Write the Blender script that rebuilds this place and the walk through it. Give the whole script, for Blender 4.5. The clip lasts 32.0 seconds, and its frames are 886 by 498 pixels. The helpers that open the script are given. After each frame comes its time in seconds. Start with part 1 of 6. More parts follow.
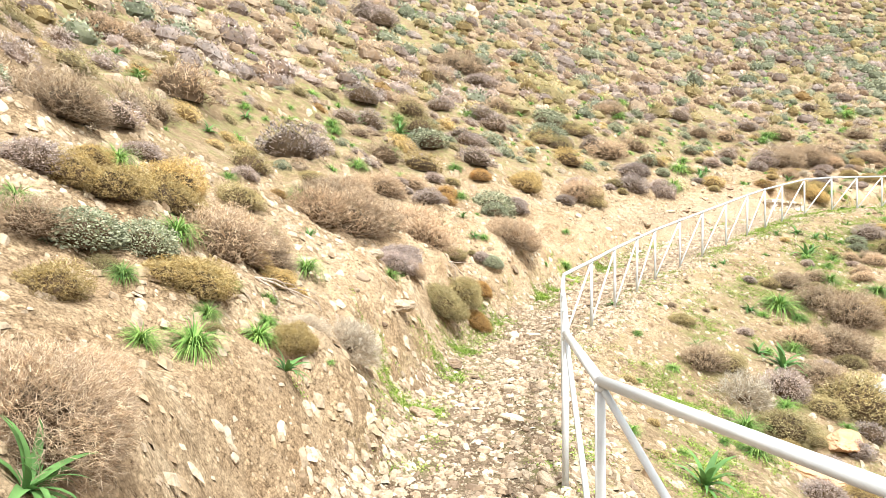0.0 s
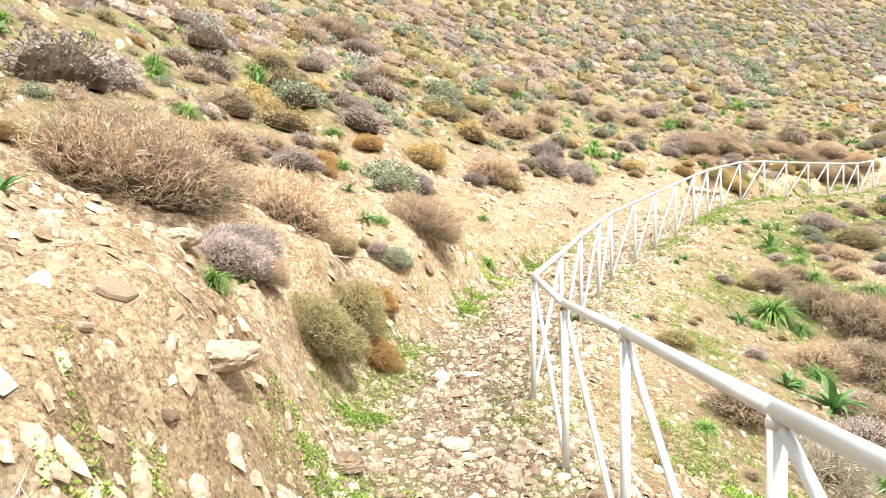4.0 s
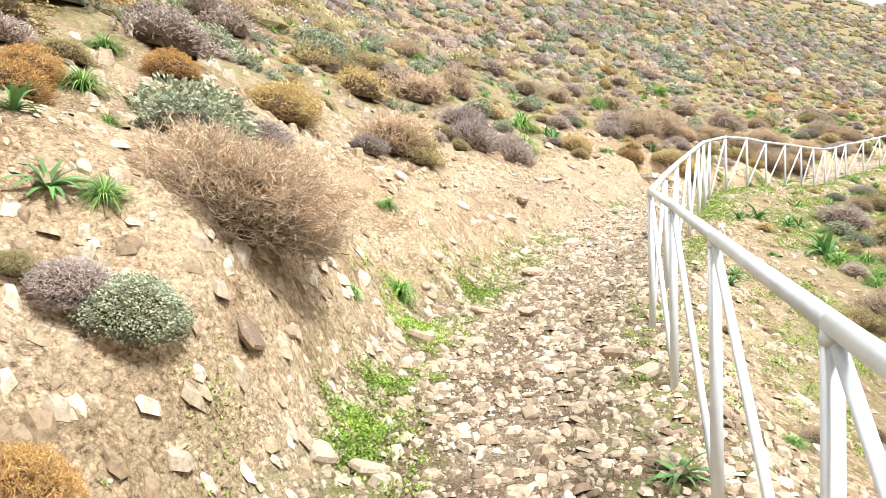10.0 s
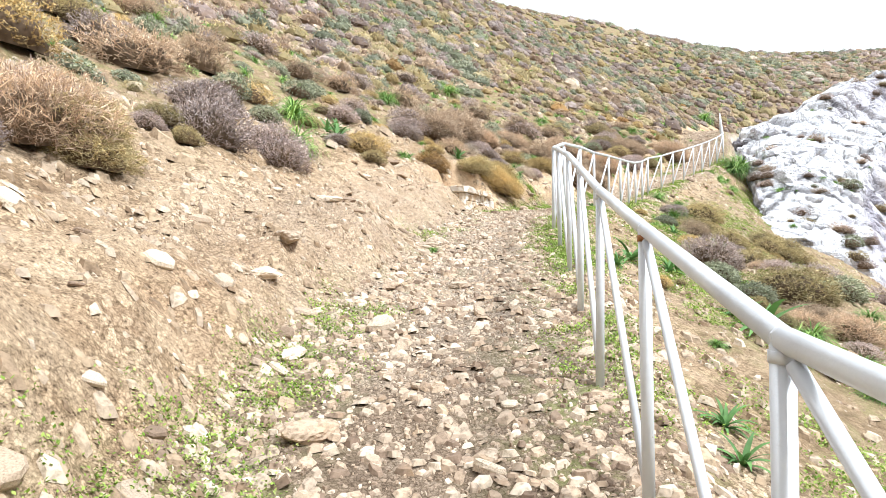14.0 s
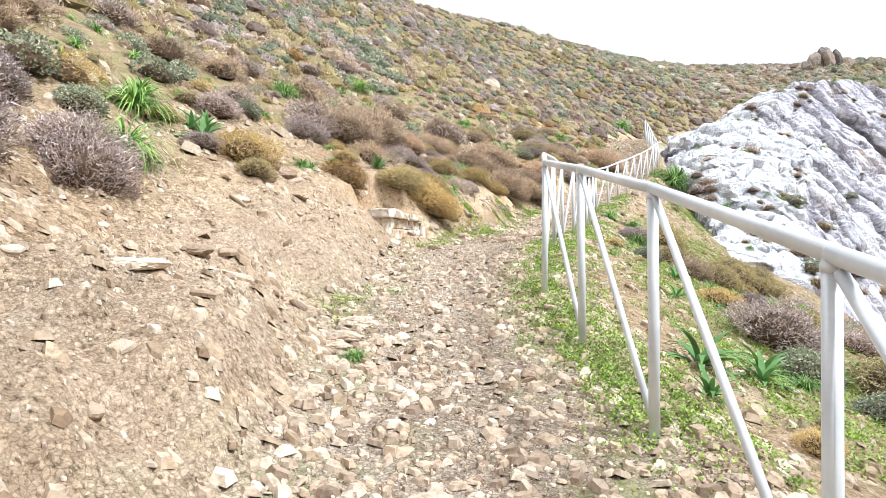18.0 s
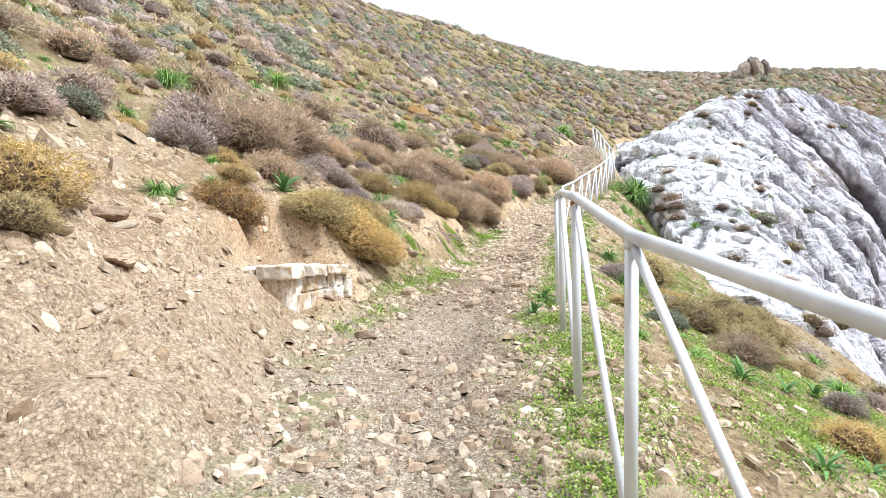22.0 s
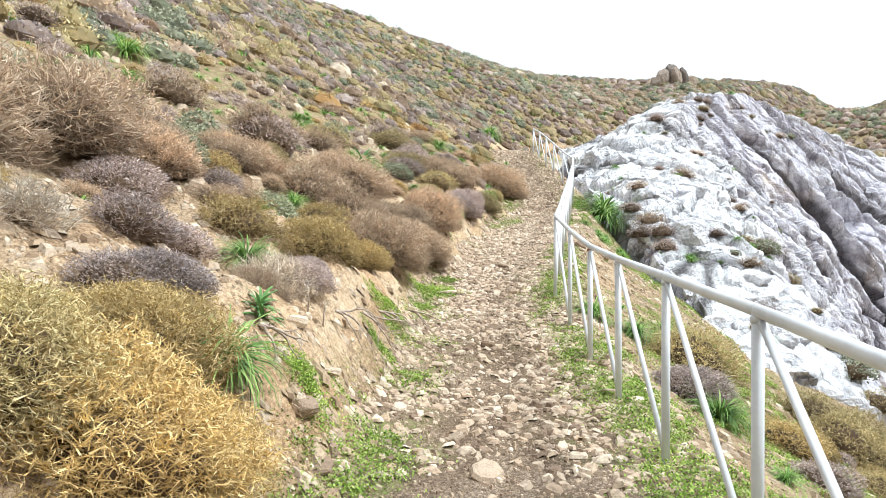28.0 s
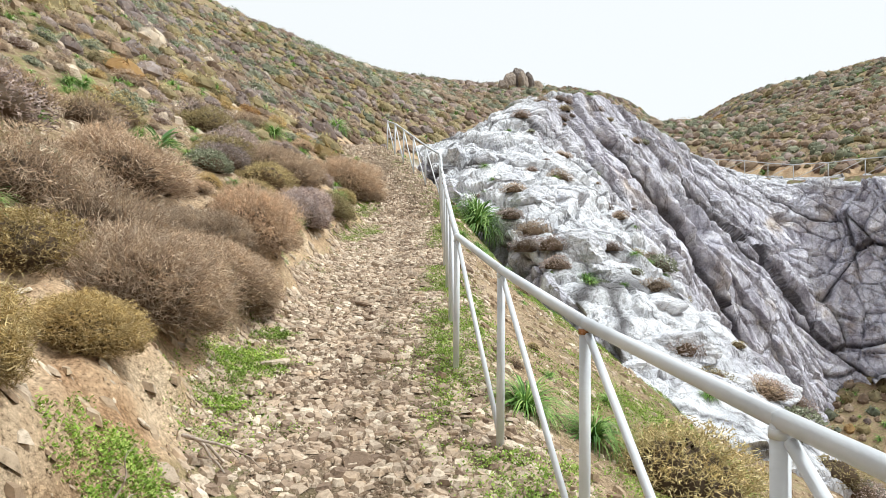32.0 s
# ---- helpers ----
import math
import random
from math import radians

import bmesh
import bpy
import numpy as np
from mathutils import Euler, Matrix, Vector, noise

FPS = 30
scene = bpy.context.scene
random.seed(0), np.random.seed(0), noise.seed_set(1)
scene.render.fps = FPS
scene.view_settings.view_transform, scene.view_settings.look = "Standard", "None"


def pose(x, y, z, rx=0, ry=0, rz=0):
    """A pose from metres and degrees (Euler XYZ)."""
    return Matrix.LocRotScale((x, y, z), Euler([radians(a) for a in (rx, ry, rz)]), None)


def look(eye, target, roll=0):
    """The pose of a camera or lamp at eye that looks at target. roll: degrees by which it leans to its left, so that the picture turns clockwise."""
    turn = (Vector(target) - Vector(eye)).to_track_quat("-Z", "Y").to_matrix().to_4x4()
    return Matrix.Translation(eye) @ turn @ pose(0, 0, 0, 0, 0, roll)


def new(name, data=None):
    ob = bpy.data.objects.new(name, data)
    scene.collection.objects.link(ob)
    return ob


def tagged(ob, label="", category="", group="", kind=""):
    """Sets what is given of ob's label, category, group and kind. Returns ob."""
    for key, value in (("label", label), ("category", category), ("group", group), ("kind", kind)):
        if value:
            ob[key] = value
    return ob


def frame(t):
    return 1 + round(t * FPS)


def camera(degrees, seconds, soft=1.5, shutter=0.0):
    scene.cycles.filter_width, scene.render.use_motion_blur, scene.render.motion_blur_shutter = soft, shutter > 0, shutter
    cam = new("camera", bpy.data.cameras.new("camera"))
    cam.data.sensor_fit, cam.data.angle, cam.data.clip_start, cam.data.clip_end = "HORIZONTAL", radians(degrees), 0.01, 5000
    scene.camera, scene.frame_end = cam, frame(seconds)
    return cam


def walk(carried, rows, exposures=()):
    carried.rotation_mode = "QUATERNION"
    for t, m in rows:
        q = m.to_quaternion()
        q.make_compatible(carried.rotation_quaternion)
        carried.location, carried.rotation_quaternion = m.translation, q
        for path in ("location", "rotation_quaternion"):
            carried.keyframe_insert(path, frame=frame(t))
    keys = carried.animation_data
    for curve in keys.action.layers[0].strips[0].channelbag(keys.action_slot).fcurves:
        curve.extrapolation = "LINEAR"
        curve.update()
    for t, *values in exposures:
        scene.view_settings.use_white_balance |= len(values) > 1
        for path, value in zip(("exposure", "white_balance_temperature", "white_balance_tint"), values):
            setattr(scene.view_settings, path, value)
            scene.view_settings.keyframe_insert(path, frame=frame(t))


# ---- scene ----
cam = camera(64.6, 32.0, 0.55)
METRES, EYE, TILT, LEAN, TURN = 31.0, 1.33, 0.0, 0.0, 0.0
ROWS = [
    (0.0, 0.0, 0.0, 0.0, 0.0, 0.0, -0.0),
    (0.5, -0.0015, 0.0185, -0.0008, -1.82, 0.04, 0.01),
    (1.0, -0.0045, 0.0387, -0.002, -4.2, -0.03, 0.05),
    (1.5, -0.006, 0.0582, -0.0037, -6.61, 0.01, 0.06),
    (2.0, -0.007, 0.0768, -0.0037, -7.95, -0.0, 0.17),
    (2.5, -0.0078, 0.094, -0.0034, -8.65, 0.02, 0.15),
    (3.0, -0.0051, 0.1109, -0.0038, -9.65, 0.08, 0.31),
    (3.5, -0.0045, 0.1281, -0.0044, -10.1, 0.06, 0.28),
    (5.5, 0.0115, 0.1957, -0.0055, -11.77, 0.08, 0.47),
    (6.0, 0.0136, 0.2134, -0.0062, -12.22, 0.07, 0.42),
    (6.5, 0.0161, 0.2298, -0.0081, -12.44, 0.13, 0.43),
    (7.0, 0.018, 0.2483, -0.0063, -12.77, 0.04, 0.45),
    (7.5, 0.0182, 0.2611, -0.0046, -13.42, 0.14, 0.4),
    (8.0, 0.0222, 0.2743, -0.0033, -14.55, 0.14, 0.52),
    (8.5, 0.0233, 0.2858, -0.003, -15.25, 0.16, 0.49),
    (9.0, 0.0257, 0.2953, -0.0031, -17.12, 0.23, 0.53),
    (9.5, 0.0317, 0.3088, -0.0026, -18.05, 0.15, 0.66),
    (10.0, 0.0367, 0.325, -0.001, -19.61, 0.03, 0.59),
    (10.5, 0.0443, 0.3387, -0.0002, -24.09, 0.03, 0.63),
    (11.0, 0.0512, 0.3548, 0.0018, -27.43, -0.06, 0.65),
    (11.5, 0.0572, 0.3693, 0.0042, -30.67, -0.08, 0.55),
    (12.0, 0.0673, 0.3867, 0.0067, -33.62, -0.13, 0.61),
    (12.5, 0.0753, 0.4043, 0.0091, -34.91, -0.18, 0.57),
    (13.0, 0.0843, 0.4187, 0.0115, -36.65, -0.11, 0.57),
    (13.5, 0.0926, 0.4332, 0.0149, -37.21, -0.12, 0.64),
    (14.0, 0.0999, 0.448, 0.0184, -37.66, -0.12, 0.56),
    (14.5, 0.109, 0.4619, 0.021, -38.02, -0.11, 0.63),
    (16.5, 0.1394, 0.5136, 0.0289, -39.41, -0.02, 0.59),
    (17.0, 0.1498, 0.5204, 0.0311, -42.41, 0.06, 0.62),
    (17.5, 0.1597, 0.5303, 0.0341, -44.66, 0.01, 0.62),
    (18.0, 0.1666, 0.5415, 0.0371, -45.34, 0.03, 0.47),
    (18.5, 0.1764, 0.5511, 0.038, -45.85, 0.07, 0.53),
    (19.0, 0.1857, 0.5617, 0.0412, -46.3, 0.01, 0.52),
    (19.5, 0.1927, 0.5721, 0.045, -46.78, 0.06, 0.42),
    (20.0, 0.2033, 0.5823, 0.0448, -47.28, 0.13, 0.48),
    (20.5, 0.2117, 0.594, 0.0492, -47.71, 0.04, 0.45),
    (21.0, 0.2204, 0.601, 0.0527, -48.44, 0.14, 0.4),
    (21.5, 0.2327, 0.6084, 0.0556, -50.05, 0.07, 0.5),
    (22.0, 0.2423, 0.6185, 0.0581, -51.03, 0.08, 0.29),
    (22.5, 0.2504, 0.6276, 0.06, -52.64, 0.14, 0.24),
    (23.0, 0.2602, 0.6379, 0.0635, -53.17, 0.08, 0.22),
    (23.5, 0.2693, 0.6501, 0.0655, -53.6, 0.11, 0.13),
    (24.0, 0.2773, 0.6577, 0.0672, -54.01, 0.23, 0.13),
    (24.5, 0.289, 0.6656, 0.0698, -54.46, 0.17, 0.22),
    (25.0, 0.3015, 0.6754, 0.0726, -54.91, 0.15, 0.12),
    (25.5, 0.3135, 0.6829, 0.0734, -55.31, 0.22, 0.12),
    (27.5, 0.3648, 0.7244, 0.0813, -55.98, 0.15, -0.01),
    (28.0, 0.3752, 0.7325, 0.0841, -58.4, 0.2, -0.1),
    (28.5, 0.3881, 0.74, 0.0863, -61.08, 0.21, -0.08),
    (29.0, 0.3984, 0.7478, 0.0877, -63.92, 0.23, -0.2),
    (29.5, 0.4088, 0.7553, 0.089, -68.99, 0.3, -0.23),
    (30.0, 0.4228, 0.7628, 0.0909, -70.51, 0.21, -0.21),
    (30.5, 0.4363, 0.7718, 0.0922, -70.91, 0.23, -0.29),
    (31.0, 0.4506, 0.7787, 0.0925, -70.86, 0.24, -0.3),
    (31.5, 0.4661, 0.7853, 0.0932, -70.81, 0.2, -0.27),
    (32.0, 0.4797, 0.7912, 0.0949, -71.08, 0.23, -0.35),
]
walk(cam, [(t, pose(0, 0, EYE, TILT, LEAN, TURN) @ pose(METRES * x, METRES * y, METRES * z, 90 + pitch, roll, yaw)) for t, x, y, z, yaw, pitch, roll in ROWS],
     [(0, 1.08, 6280, 3), (6, 1.06, 6240, 3), (11, 0.97, 5990, 4), (14, 0.85, 5800, 6), (19, 0.78, 5700, 6), (23, 0.70, 5730, 5), (28, 0.68, 5780, 3), (32, 0.34, 5980, 4)])

# ---- light ----
world = bpy.data.worlds.new("sky")
scene.world = world
world.use_nodes = True
wn, wl = world.node_tree.nodes, world.node_tree.links
wn.clear()
w_out = wn.new("ShaderNodeOutputWorld")
w_bg = wn.new("ShaderNodeBackground")
w_sky = wn.new("ShaderNodeTexSky")
w_sky.sky_type, w_sky.sun_disc = "NISHITA", False
w_sky.sun_elevation, w_sky.sun_rotation = radians(58), radians(157)
w_sky.air_density, w_sky.dust_density = 1.0, 3.0
w_mix = wn.new("ShaderNodeMix")
w_mix.data_type = "RGBA"
w_mix.inputs["Factor"].default_value = 0.9
w_mix.inputs["B"].default_value = (11.0, 10.5, 10.1, 1)
w_bg.inputs["Strength"].default_value = 0.078
wl.new(w_sky.outputs[0], w_mix.inputs["A"])
wl.new(w_mix.outputs["Result"], w_bg.inputs[0])
wl.new(w_bg.outputs[0], w_out.inputs[0])

sun_data = bpy.data.lights.new("sun", "SUN")
sun_data.energy, sun_data.angle, sun_data.color = 3.3, radians(9), (1.0, 0.96, 0.90)
sun = new("sun", sun_data)
sun.matrix_world = look((24, -26, 66), (8, 12, 0))

# ---- noise ----
def lattice(ix, iy, iz):
    h = (ix.astype(np.int64) * 374761393 + iy.astype(np.int64) * 668265263 + iz.astype(np.int64) * 2147483647 // 7) & 0xFFFFFFFF
    h = ((h ^ (h >> 13)) * 1274126177) & 0xFFFFFFFF
    h = ((h ^ (h >> 16)) * 2246822519) & 0xFFFFFFFF
    return ((h ^ (h >> 15)) & 0xFFFF) / 65535.0


def vnoise(x, y, z=0.0):
    """Smooth value noise, -1 to 1, of arrays."""
    x, y = np.asarray(x, float), np.asarray(y, float)
    z = np.zeros_like(x) + z
    ix, iy, iz = np.floor(x), np.floor(y), np.floor(z)
    fx, fy, fz = x - ix, y - iy, z - iz
    fx, fy, fz = (f * f * (3 - 2 * f) for f in (fx, fy, fz))
    v = 0
    for dx in (0, 1):
        for dy in (0, 1):
            for dz in (0, 1):
                w = (fx if dx else 1 - fx) * (fy if dy else 1 - fy) * (fz if dz else 1 - fz)
                v = v + w * lattice(ix + dx, iy + dy, iz + dz)
    return 2 * v - 1


def fbm(x, y, z=0.0, octaves=4, gain=0.5):
    v, a = 0, 1.0
    for k in range(octaves):
        v = v + a * vnoise(np.asarray(x) * 2 ** k + 17 * k, np.asarray(y) * 2 ** k - 9 * k, np.asarray(z) * 2 ** k)
        a *= gain
    return v


def cells(x, y, z=0.0):
    """Distance to the nearest and to the second nearest scattered point, and the nearest one's random value."""
    x, y = np.asarray(x, float), np.asarray(y, float)
    z = np.zeros_like(x) + z
    ix, iy, iz = np.floor(x), np.floor(y), np.floor(z)
    d1, d2, rnd = np.full(x.shape, 9.0), np.full(x.shape, 9.0), np.zeros(x.shape)
    for dx in (-1, 0, 1):
        for dy in (-1, 0, 1):
            for dz in (-1, 0, 1):
                cx, cy, cz = ix + dx, iy + dy, iz + dz
                px, py, pz = cx + lattice(cx, cy, cz), cy + lattice(cx + 91, cy, cz), cz + lattice(cx, cy + 57, cz)
                d = np.sqrt((x - px) ** 2 + (y - py) ** 2 + (z - pz) ** 2)
                near = d < d1
                d2 = np.where(near, d1, np.minimum(d2, d))
                rnd = np.where(near, lattice(cx, cy, cz + 33), rnd)
                d1 = np.where(near, d, d1)
    return d1, d2, rnd


def facets(x, y, z, tilt):
    """Broken blocks: a random height for each cell, with a random slope across it, and the distance to the nearest joint."""
    ix, iy, iz = np.floor(x), np.floor(y), np.floor(z)
    d1, d2, out = np.full(x.shape, 9.0), np.full(x.shape, 9.0), np.zeros(x.shape)
    for dx in (-1, 0, 1):
        for dy in (-1, 0, 1):
            for dz in (-1, 0, 1):
                cx, cy, cz = ix + dx, iy + dy, iz + dz
                ox, oy, oz = x - cx - lattice(cx, cy, cz), y - cy - lattice(cx + 91, cy, cz), z - cz - lattice(cx, cy + 57, cz)
                d = np.sqrt(ox * ox + oy * oy + oz * oz)
                near = d < d1
                d2 = np.where(near, d1, np.minimum(d2, d))
                own = lattice(cx, cy, cz + 33) - 0.5 + tilt * (ox * (lattice(cx + 7, cy, cz) - 0.5) + oy * (lattice(cx, cy + 7, cz) - 0.5) + oz * (lattice(cx, cy, cz + 7) - 0.5))
                out = np.where(near, own, out)
                d1 = np.where(near, d, d1)
    return out, d2 - d1


def smooth(a, b, x):
    u = np.clip((x - a) / (b - a), 0, 1)
    return u * u * (3 - 2 * u)


# ---- plan: the line of the railing, uphill on its left, the drop on its right ----
LINE = [
    (1.9, -30, -1.0), (2.2, -5, -0.45), (1.7, -0.4, -0.36), (0.69, 3.05, -0.28), (0.82, 4.7, -0.27), (1.48, 8.66, -0.19),
    (1.73, 10.1, -0.09), (3.0, 12.23, 0.30), (4.4, 14.53, 0.69), (6.05, 16.35, 1.15), (7.92, 18.25, 1.68), (9.76, 20.18, 2.09), (10.8, 20.93, 2.35),
    (13.27, 22.45, 2.60), (15.62, 23.70, 2.77), (17.75, 24.90, 2.95), (19.98, 26.17, 3.34), (25.3, 28.1, 4.35), (30.3, 29.9, 5.5),
    (37.8, 34.5, 7.9), (44, 38, 9.0), (54, 39.5, 9.8), (64, 34, 10.2), (71, 26, 10.6), (69.1, 20.4, 9.9),
    (65.9, 17.7, 9.1), (63.5, 12, 9.2), (60, 3, 9.0), (56, -12, 8.5), (50, -60, 8.0),
]
# for each point: width of the path, height of the cut bank, slope of the hill, its reach, slope of the drop
SIDE = (
    [(1.5, 0.5, 0.58, 400, 0.42)] * 2 + [(1.45, 0.6, 0.60, 400, 0.42)] + [(1.4, 0.72, 0.62, 400, 0.42)] * 2 + [(1.42, 0.75, 0.61, 400, 0.42), (1.45, 0.75, 0.60, 400, 0.42)]
    + [(1.74, 0.70, 0.59, 400, 0.42), (1.7, 0.60, 0.58, 400, 0.40)]
    + [(1.75, 0.38, 0.58, 400, 0.36), (1.55, 0.22, 0.58, 400, 0.34), (1.45, 0.20, 0.58, 400, 0.34), (1.5, 0.20, 0.58, 400, 0.36), (1.75, 0.30, 0.55, 400, 0.40)]
    + [(1.75, 0.50, 0.50, 400, 0.46), (1.68, 0.55, 0.48, 400, 0.50), (1.62, 0.45, 0.46, 500, 0.50), (1.6, 0.35, 0.46, 500, 0.7)]
    + [(1.7, 0.2, 0.46, 500, 1.4), (1.7, 0.2, 0.52, 130, 1.5), (1.7, 0.2, 0.74, 44, 2.0), (1.7, 0.2, 0.82, 38, 2.0)]
    + [(1.7, 0.2, 0.66, 42, 2.6), (1.7, 0.2, 0.52, 48, 3.5)] + [(1.7, 0.3, 0.5, 62, 3.5)] * 6
)
BENCH_AT, BENCH_TURN = (11.13, 23.68, 2.65), 31.0


def spline(points, per):
    """Catmull-Rom points, per to a segment."""
    p = np.array(points, float)
    p = np.vstack([2 * p[0] - p[1], p, 2 * p[-1] - p[-2]])
    u = np.linspace(0, 1, per, endpoint=False)[:, None]
    rows = []
    for a, b, c, d in zip(p, p[1:], p[2:], p[3:]):
        rows.append(0.5 * (2 * b + (c - a) * u + (2 * a - 5 * b + 4 * c - d) * u ** 2 + (3 * b - a - 3 * c + d) * u ** 3))
    return np.vstack(rows + [p[-2:-1]])


TRACK = spline([(*a, *b) for a, b in zip(LINE, SIDE)], 6)
TRACK_S = np.concatenate([[0], np.cumsum(np.hypot(*np.diff(TRACK[:, :2], axis=0).T))])


def along(x, y):
    """For places: the metres along the line, the metres to its left (right: minus), and the line's numbers there."""
    shape = np.shape(x)
    x, y = np.ravel(np.asarray(x, float)), np.ravel(np.asarray(y, float))
    best, side, s = np.full(x.shape, 1e9), np.ones(x.shape), np.zeros(x.shape)
    for i in range(len(TRACK) - 1):
        ax, ay = TRACK[i, :2]
        bx, by = TRACK[i + 1, :2] - TRACK[i, :2]
        u = np.clip(((x - ax) * bx + (y - ay) * by) / (bx * bx + by * by), 0, 1)
        q = (x - ax - u * bx) ** 2 + (y - ay - u * by) ** 2
        hit = q < best
        best = np.where(hit, q, best)
        side = np.where(hit, np.sign(bx * (y - ay) - by * (x - ax)), side)
        s = np.where(hit, TRACK_S[i] + u * (TRACK_S[i + 1] - TRACK_S[i]), s)
    # far from the line its numbers blend along it
    near, soft = np.sqrt(best), 0.03 + 0.13 * np.sqrt(best)
    total, sums = np.zeros(x.shape), [np.zeros(x.shape) for _ in range(6)]
    for i in range(len(TRACK) - 1):
        mid = (TRACK[i] + TRACK[i + 1]) / 2
        w = np.exp(np.maximum(-(np.hypot(x - mid[0], y - mid[1]) - near) / soft, -60)) * (TRACK_S[i + 1] - TRACK_S[i])
        total += w
        for k in range(6):
            sums[k] += w * mid[k + 2]
    share = smooth(2.0, 6.0, near)
    vals = []
    for k in range(6):
        exact = np.interp(s, TRACK_S, TRACK[:, k + 2])
        vals.append((exact + share * (sums[k] / np.maximum(total, 1e-30) - exact)).reshape(shape))
    return s.reshape(shape), (side * near).reshape(shape), vals


def on_line(s):
    """Place and heading of the line after s metres."""
    p = [float(np.interp(s, TRACK_S, TRACK[:, k])) for k in range(3)]
    q = [float(np.interp(s + 0.2, TRACK_S, TRACK[:, k])) for k in range(2)]
    return Vector(p), math.atan2(q[1] - p[1], q[0] - p[0])


def ground_parts(x, y, fine=True):
    s, d, (z, width, bank, slope, reach, drop) = along(x, y)
    wob = 0.16 * vnoise(s * 0.7, s * 0 + 3.3) + 0.09 * vnoise(s * 2.1, s * 0 + 8.1)
    e = d - width - wob
    # beside the bench the hill stands back from the path behind a gentle apron
    apron = 1.5 * np.exp(-((s - 51.5) / 3.2) ** 2)
    e_hill = np.maximum(e - apron, 0) + 0.65 * np.clip(e, 0, apron)
    up = bank * smooth(-0.1, 0.65, e) * (1 + 0.35 * vnoise(x * 0.8, y * 0.8, 4.0)) + slope * reach * (1 - np.exp(-np.maximum(e_hill - 0.1, 0) / reach))
    hill = smooth(0.3, 4.0, e)
    big = 0.55 * vnoise(x * 0.09, y * 0.09, 1.5) * smooth(6, 25, e) + 0.16 * vnoise(x * 0.33, y * 0.33, 2.5) * hill
    f = np.maximum(-d - 0.25, 0)
    open_slope = 1 - smooth(0.8, 1.4, drop)
    down = -np.minimum(drop * f, 8.5 + 0.55 * f) - open_slope * (0.35 * np.maximum(f - 5.5, 0) + 0.9 * np.maximum(f - 13, 0))
    down = down + 0.14 * vnoise(x * 0.45, y * 0.45, 6.0) * smooth(0.5, 3, f)
    path_in = smooth(-0.5, 0.05, d) * (1 - smooth(-0.15, 0.25, e))
    rut = -0.035 * np.exp(-((d - width * 0.5) / 0.55) ** 2) * path_in
    zz = z + up + big + down + rut
    # the main hill bulges above; the saddle beyond the gully dips and its far shoulder rises
    # a level cut into the bank for the bench, and the mound of spoil before its near end
    ca, sa = math.cos(radians(BENCH_TURN)), math.sin(radians(BENCH_TURN))
    bu, bv = (x - BENCH_AT[0]) * ca + (y - BENCH_AT[1]) * sa, (y - BENCH_AT[1]) * ca - (x - BENCH_AT[0]) * sa
    cut_in = smooth(-0.55, -0.25, bu) * (1 - smooth(1.72, 2.0, bu)) * smooth(-0.75, -0.3, bv) * (1 - smooth(0.6, 0.84, bv))
    zz = zz - cut_in * np.maximum(zz - (BENCH_AT[2] - 0.03 + 0.12 * smooth(0.4, 0.6, bv)), 0)
    zz = zz - 0.30 * np.exp(-(((bu - 1.35) / 0.38) ** 4 + ((bv - 0.80) / 0.2) ** 2))
    zz = zz + 0.10 * np.exp(-(((x - 10.60) / 0.26) ** 2 + ((y - 23.45) / 0.22) ** 2))
    zz = zz + 2.0 * smooth(12, 30, e) * (1 - smooth(103, 115, s))
    zz = zz + smooth(12, 40, e) * smooth(112, 120, s) * (1 - smooth(29, 41, y)) * (2.2 * (1 - smooth(-6, 9, y)) - 6.5 * smooth(8, 26, y))
    if fine:
        rough = 0.35 + 0.65 * smooth(-0.1, 0.35, e) + 0.4 * smooth(0.2, 1.2, f)
        zz = zz + rough * (0.05 * fbm(x * 1.9, y * 1.9, 7.7, 3) + 0.016 * fbm(x * 9, y * 9, 2.2, 2))
        ledge = smooth(0.0, 0.3, e) * (1 - smooth(1.0, 2.2, e))
        zz = zz + ledge * 0.09 * fbm(x * 3.1, y * 3.1, 5.1, 3)
        c1, c2, block = cells(x * 1.7 + 0.4 * vnoise(x * 2, y * 2, 1.0), y * 1.7, 0.5)
        k1, k2, chip = cells(x * 4.3, y * 4.3, 2.5)
        broken = smooth(-0.05, 0.25, e) * (1 - 0.75 * smooth(2.0, 5.0, e)) + 0.45 * smooth(0.3, 1.5, f)
        zz = zz + broken * (0.07 * (block - 0.5) + 0.045 * (chip - 0.5))
    return zz, s, d, e, f, path_in


# ---- materials ----
def shader(name, rough=0.9, spec=0.25, metal=0.0):
    m = bpy.data.materials.new(name)
    m.use_nodes = True
    t = m.node_tree
    b = t.nodes["Principled BSDF"]
    b.inputs["Roughness"].default_value = rough
    b.inputs["Specular IOR Level"].default_value = spec
    b.inputs["Metallic"].default_value = metal
    return m, t, b


def node(t, kind, **values):
    n = t.nodes.new(kind)
    for k, v in values.items():
        if k in n.inputs:
            n.inputs[k].default_value = v
    return n


def coords(t):
    return t.nodes.new("ShaderNodeTexCoord").outputs["Object"]


def noise_of(t, co, scale, detail=4.0, rough=0.55):
    n = node(t, "ShaderNodeTexNoise", Scale=scale, Detail=detail, Roughness=rough)
    t.links.new(co, n.inputs["Vector"])
    return n.outputs["Fac"]


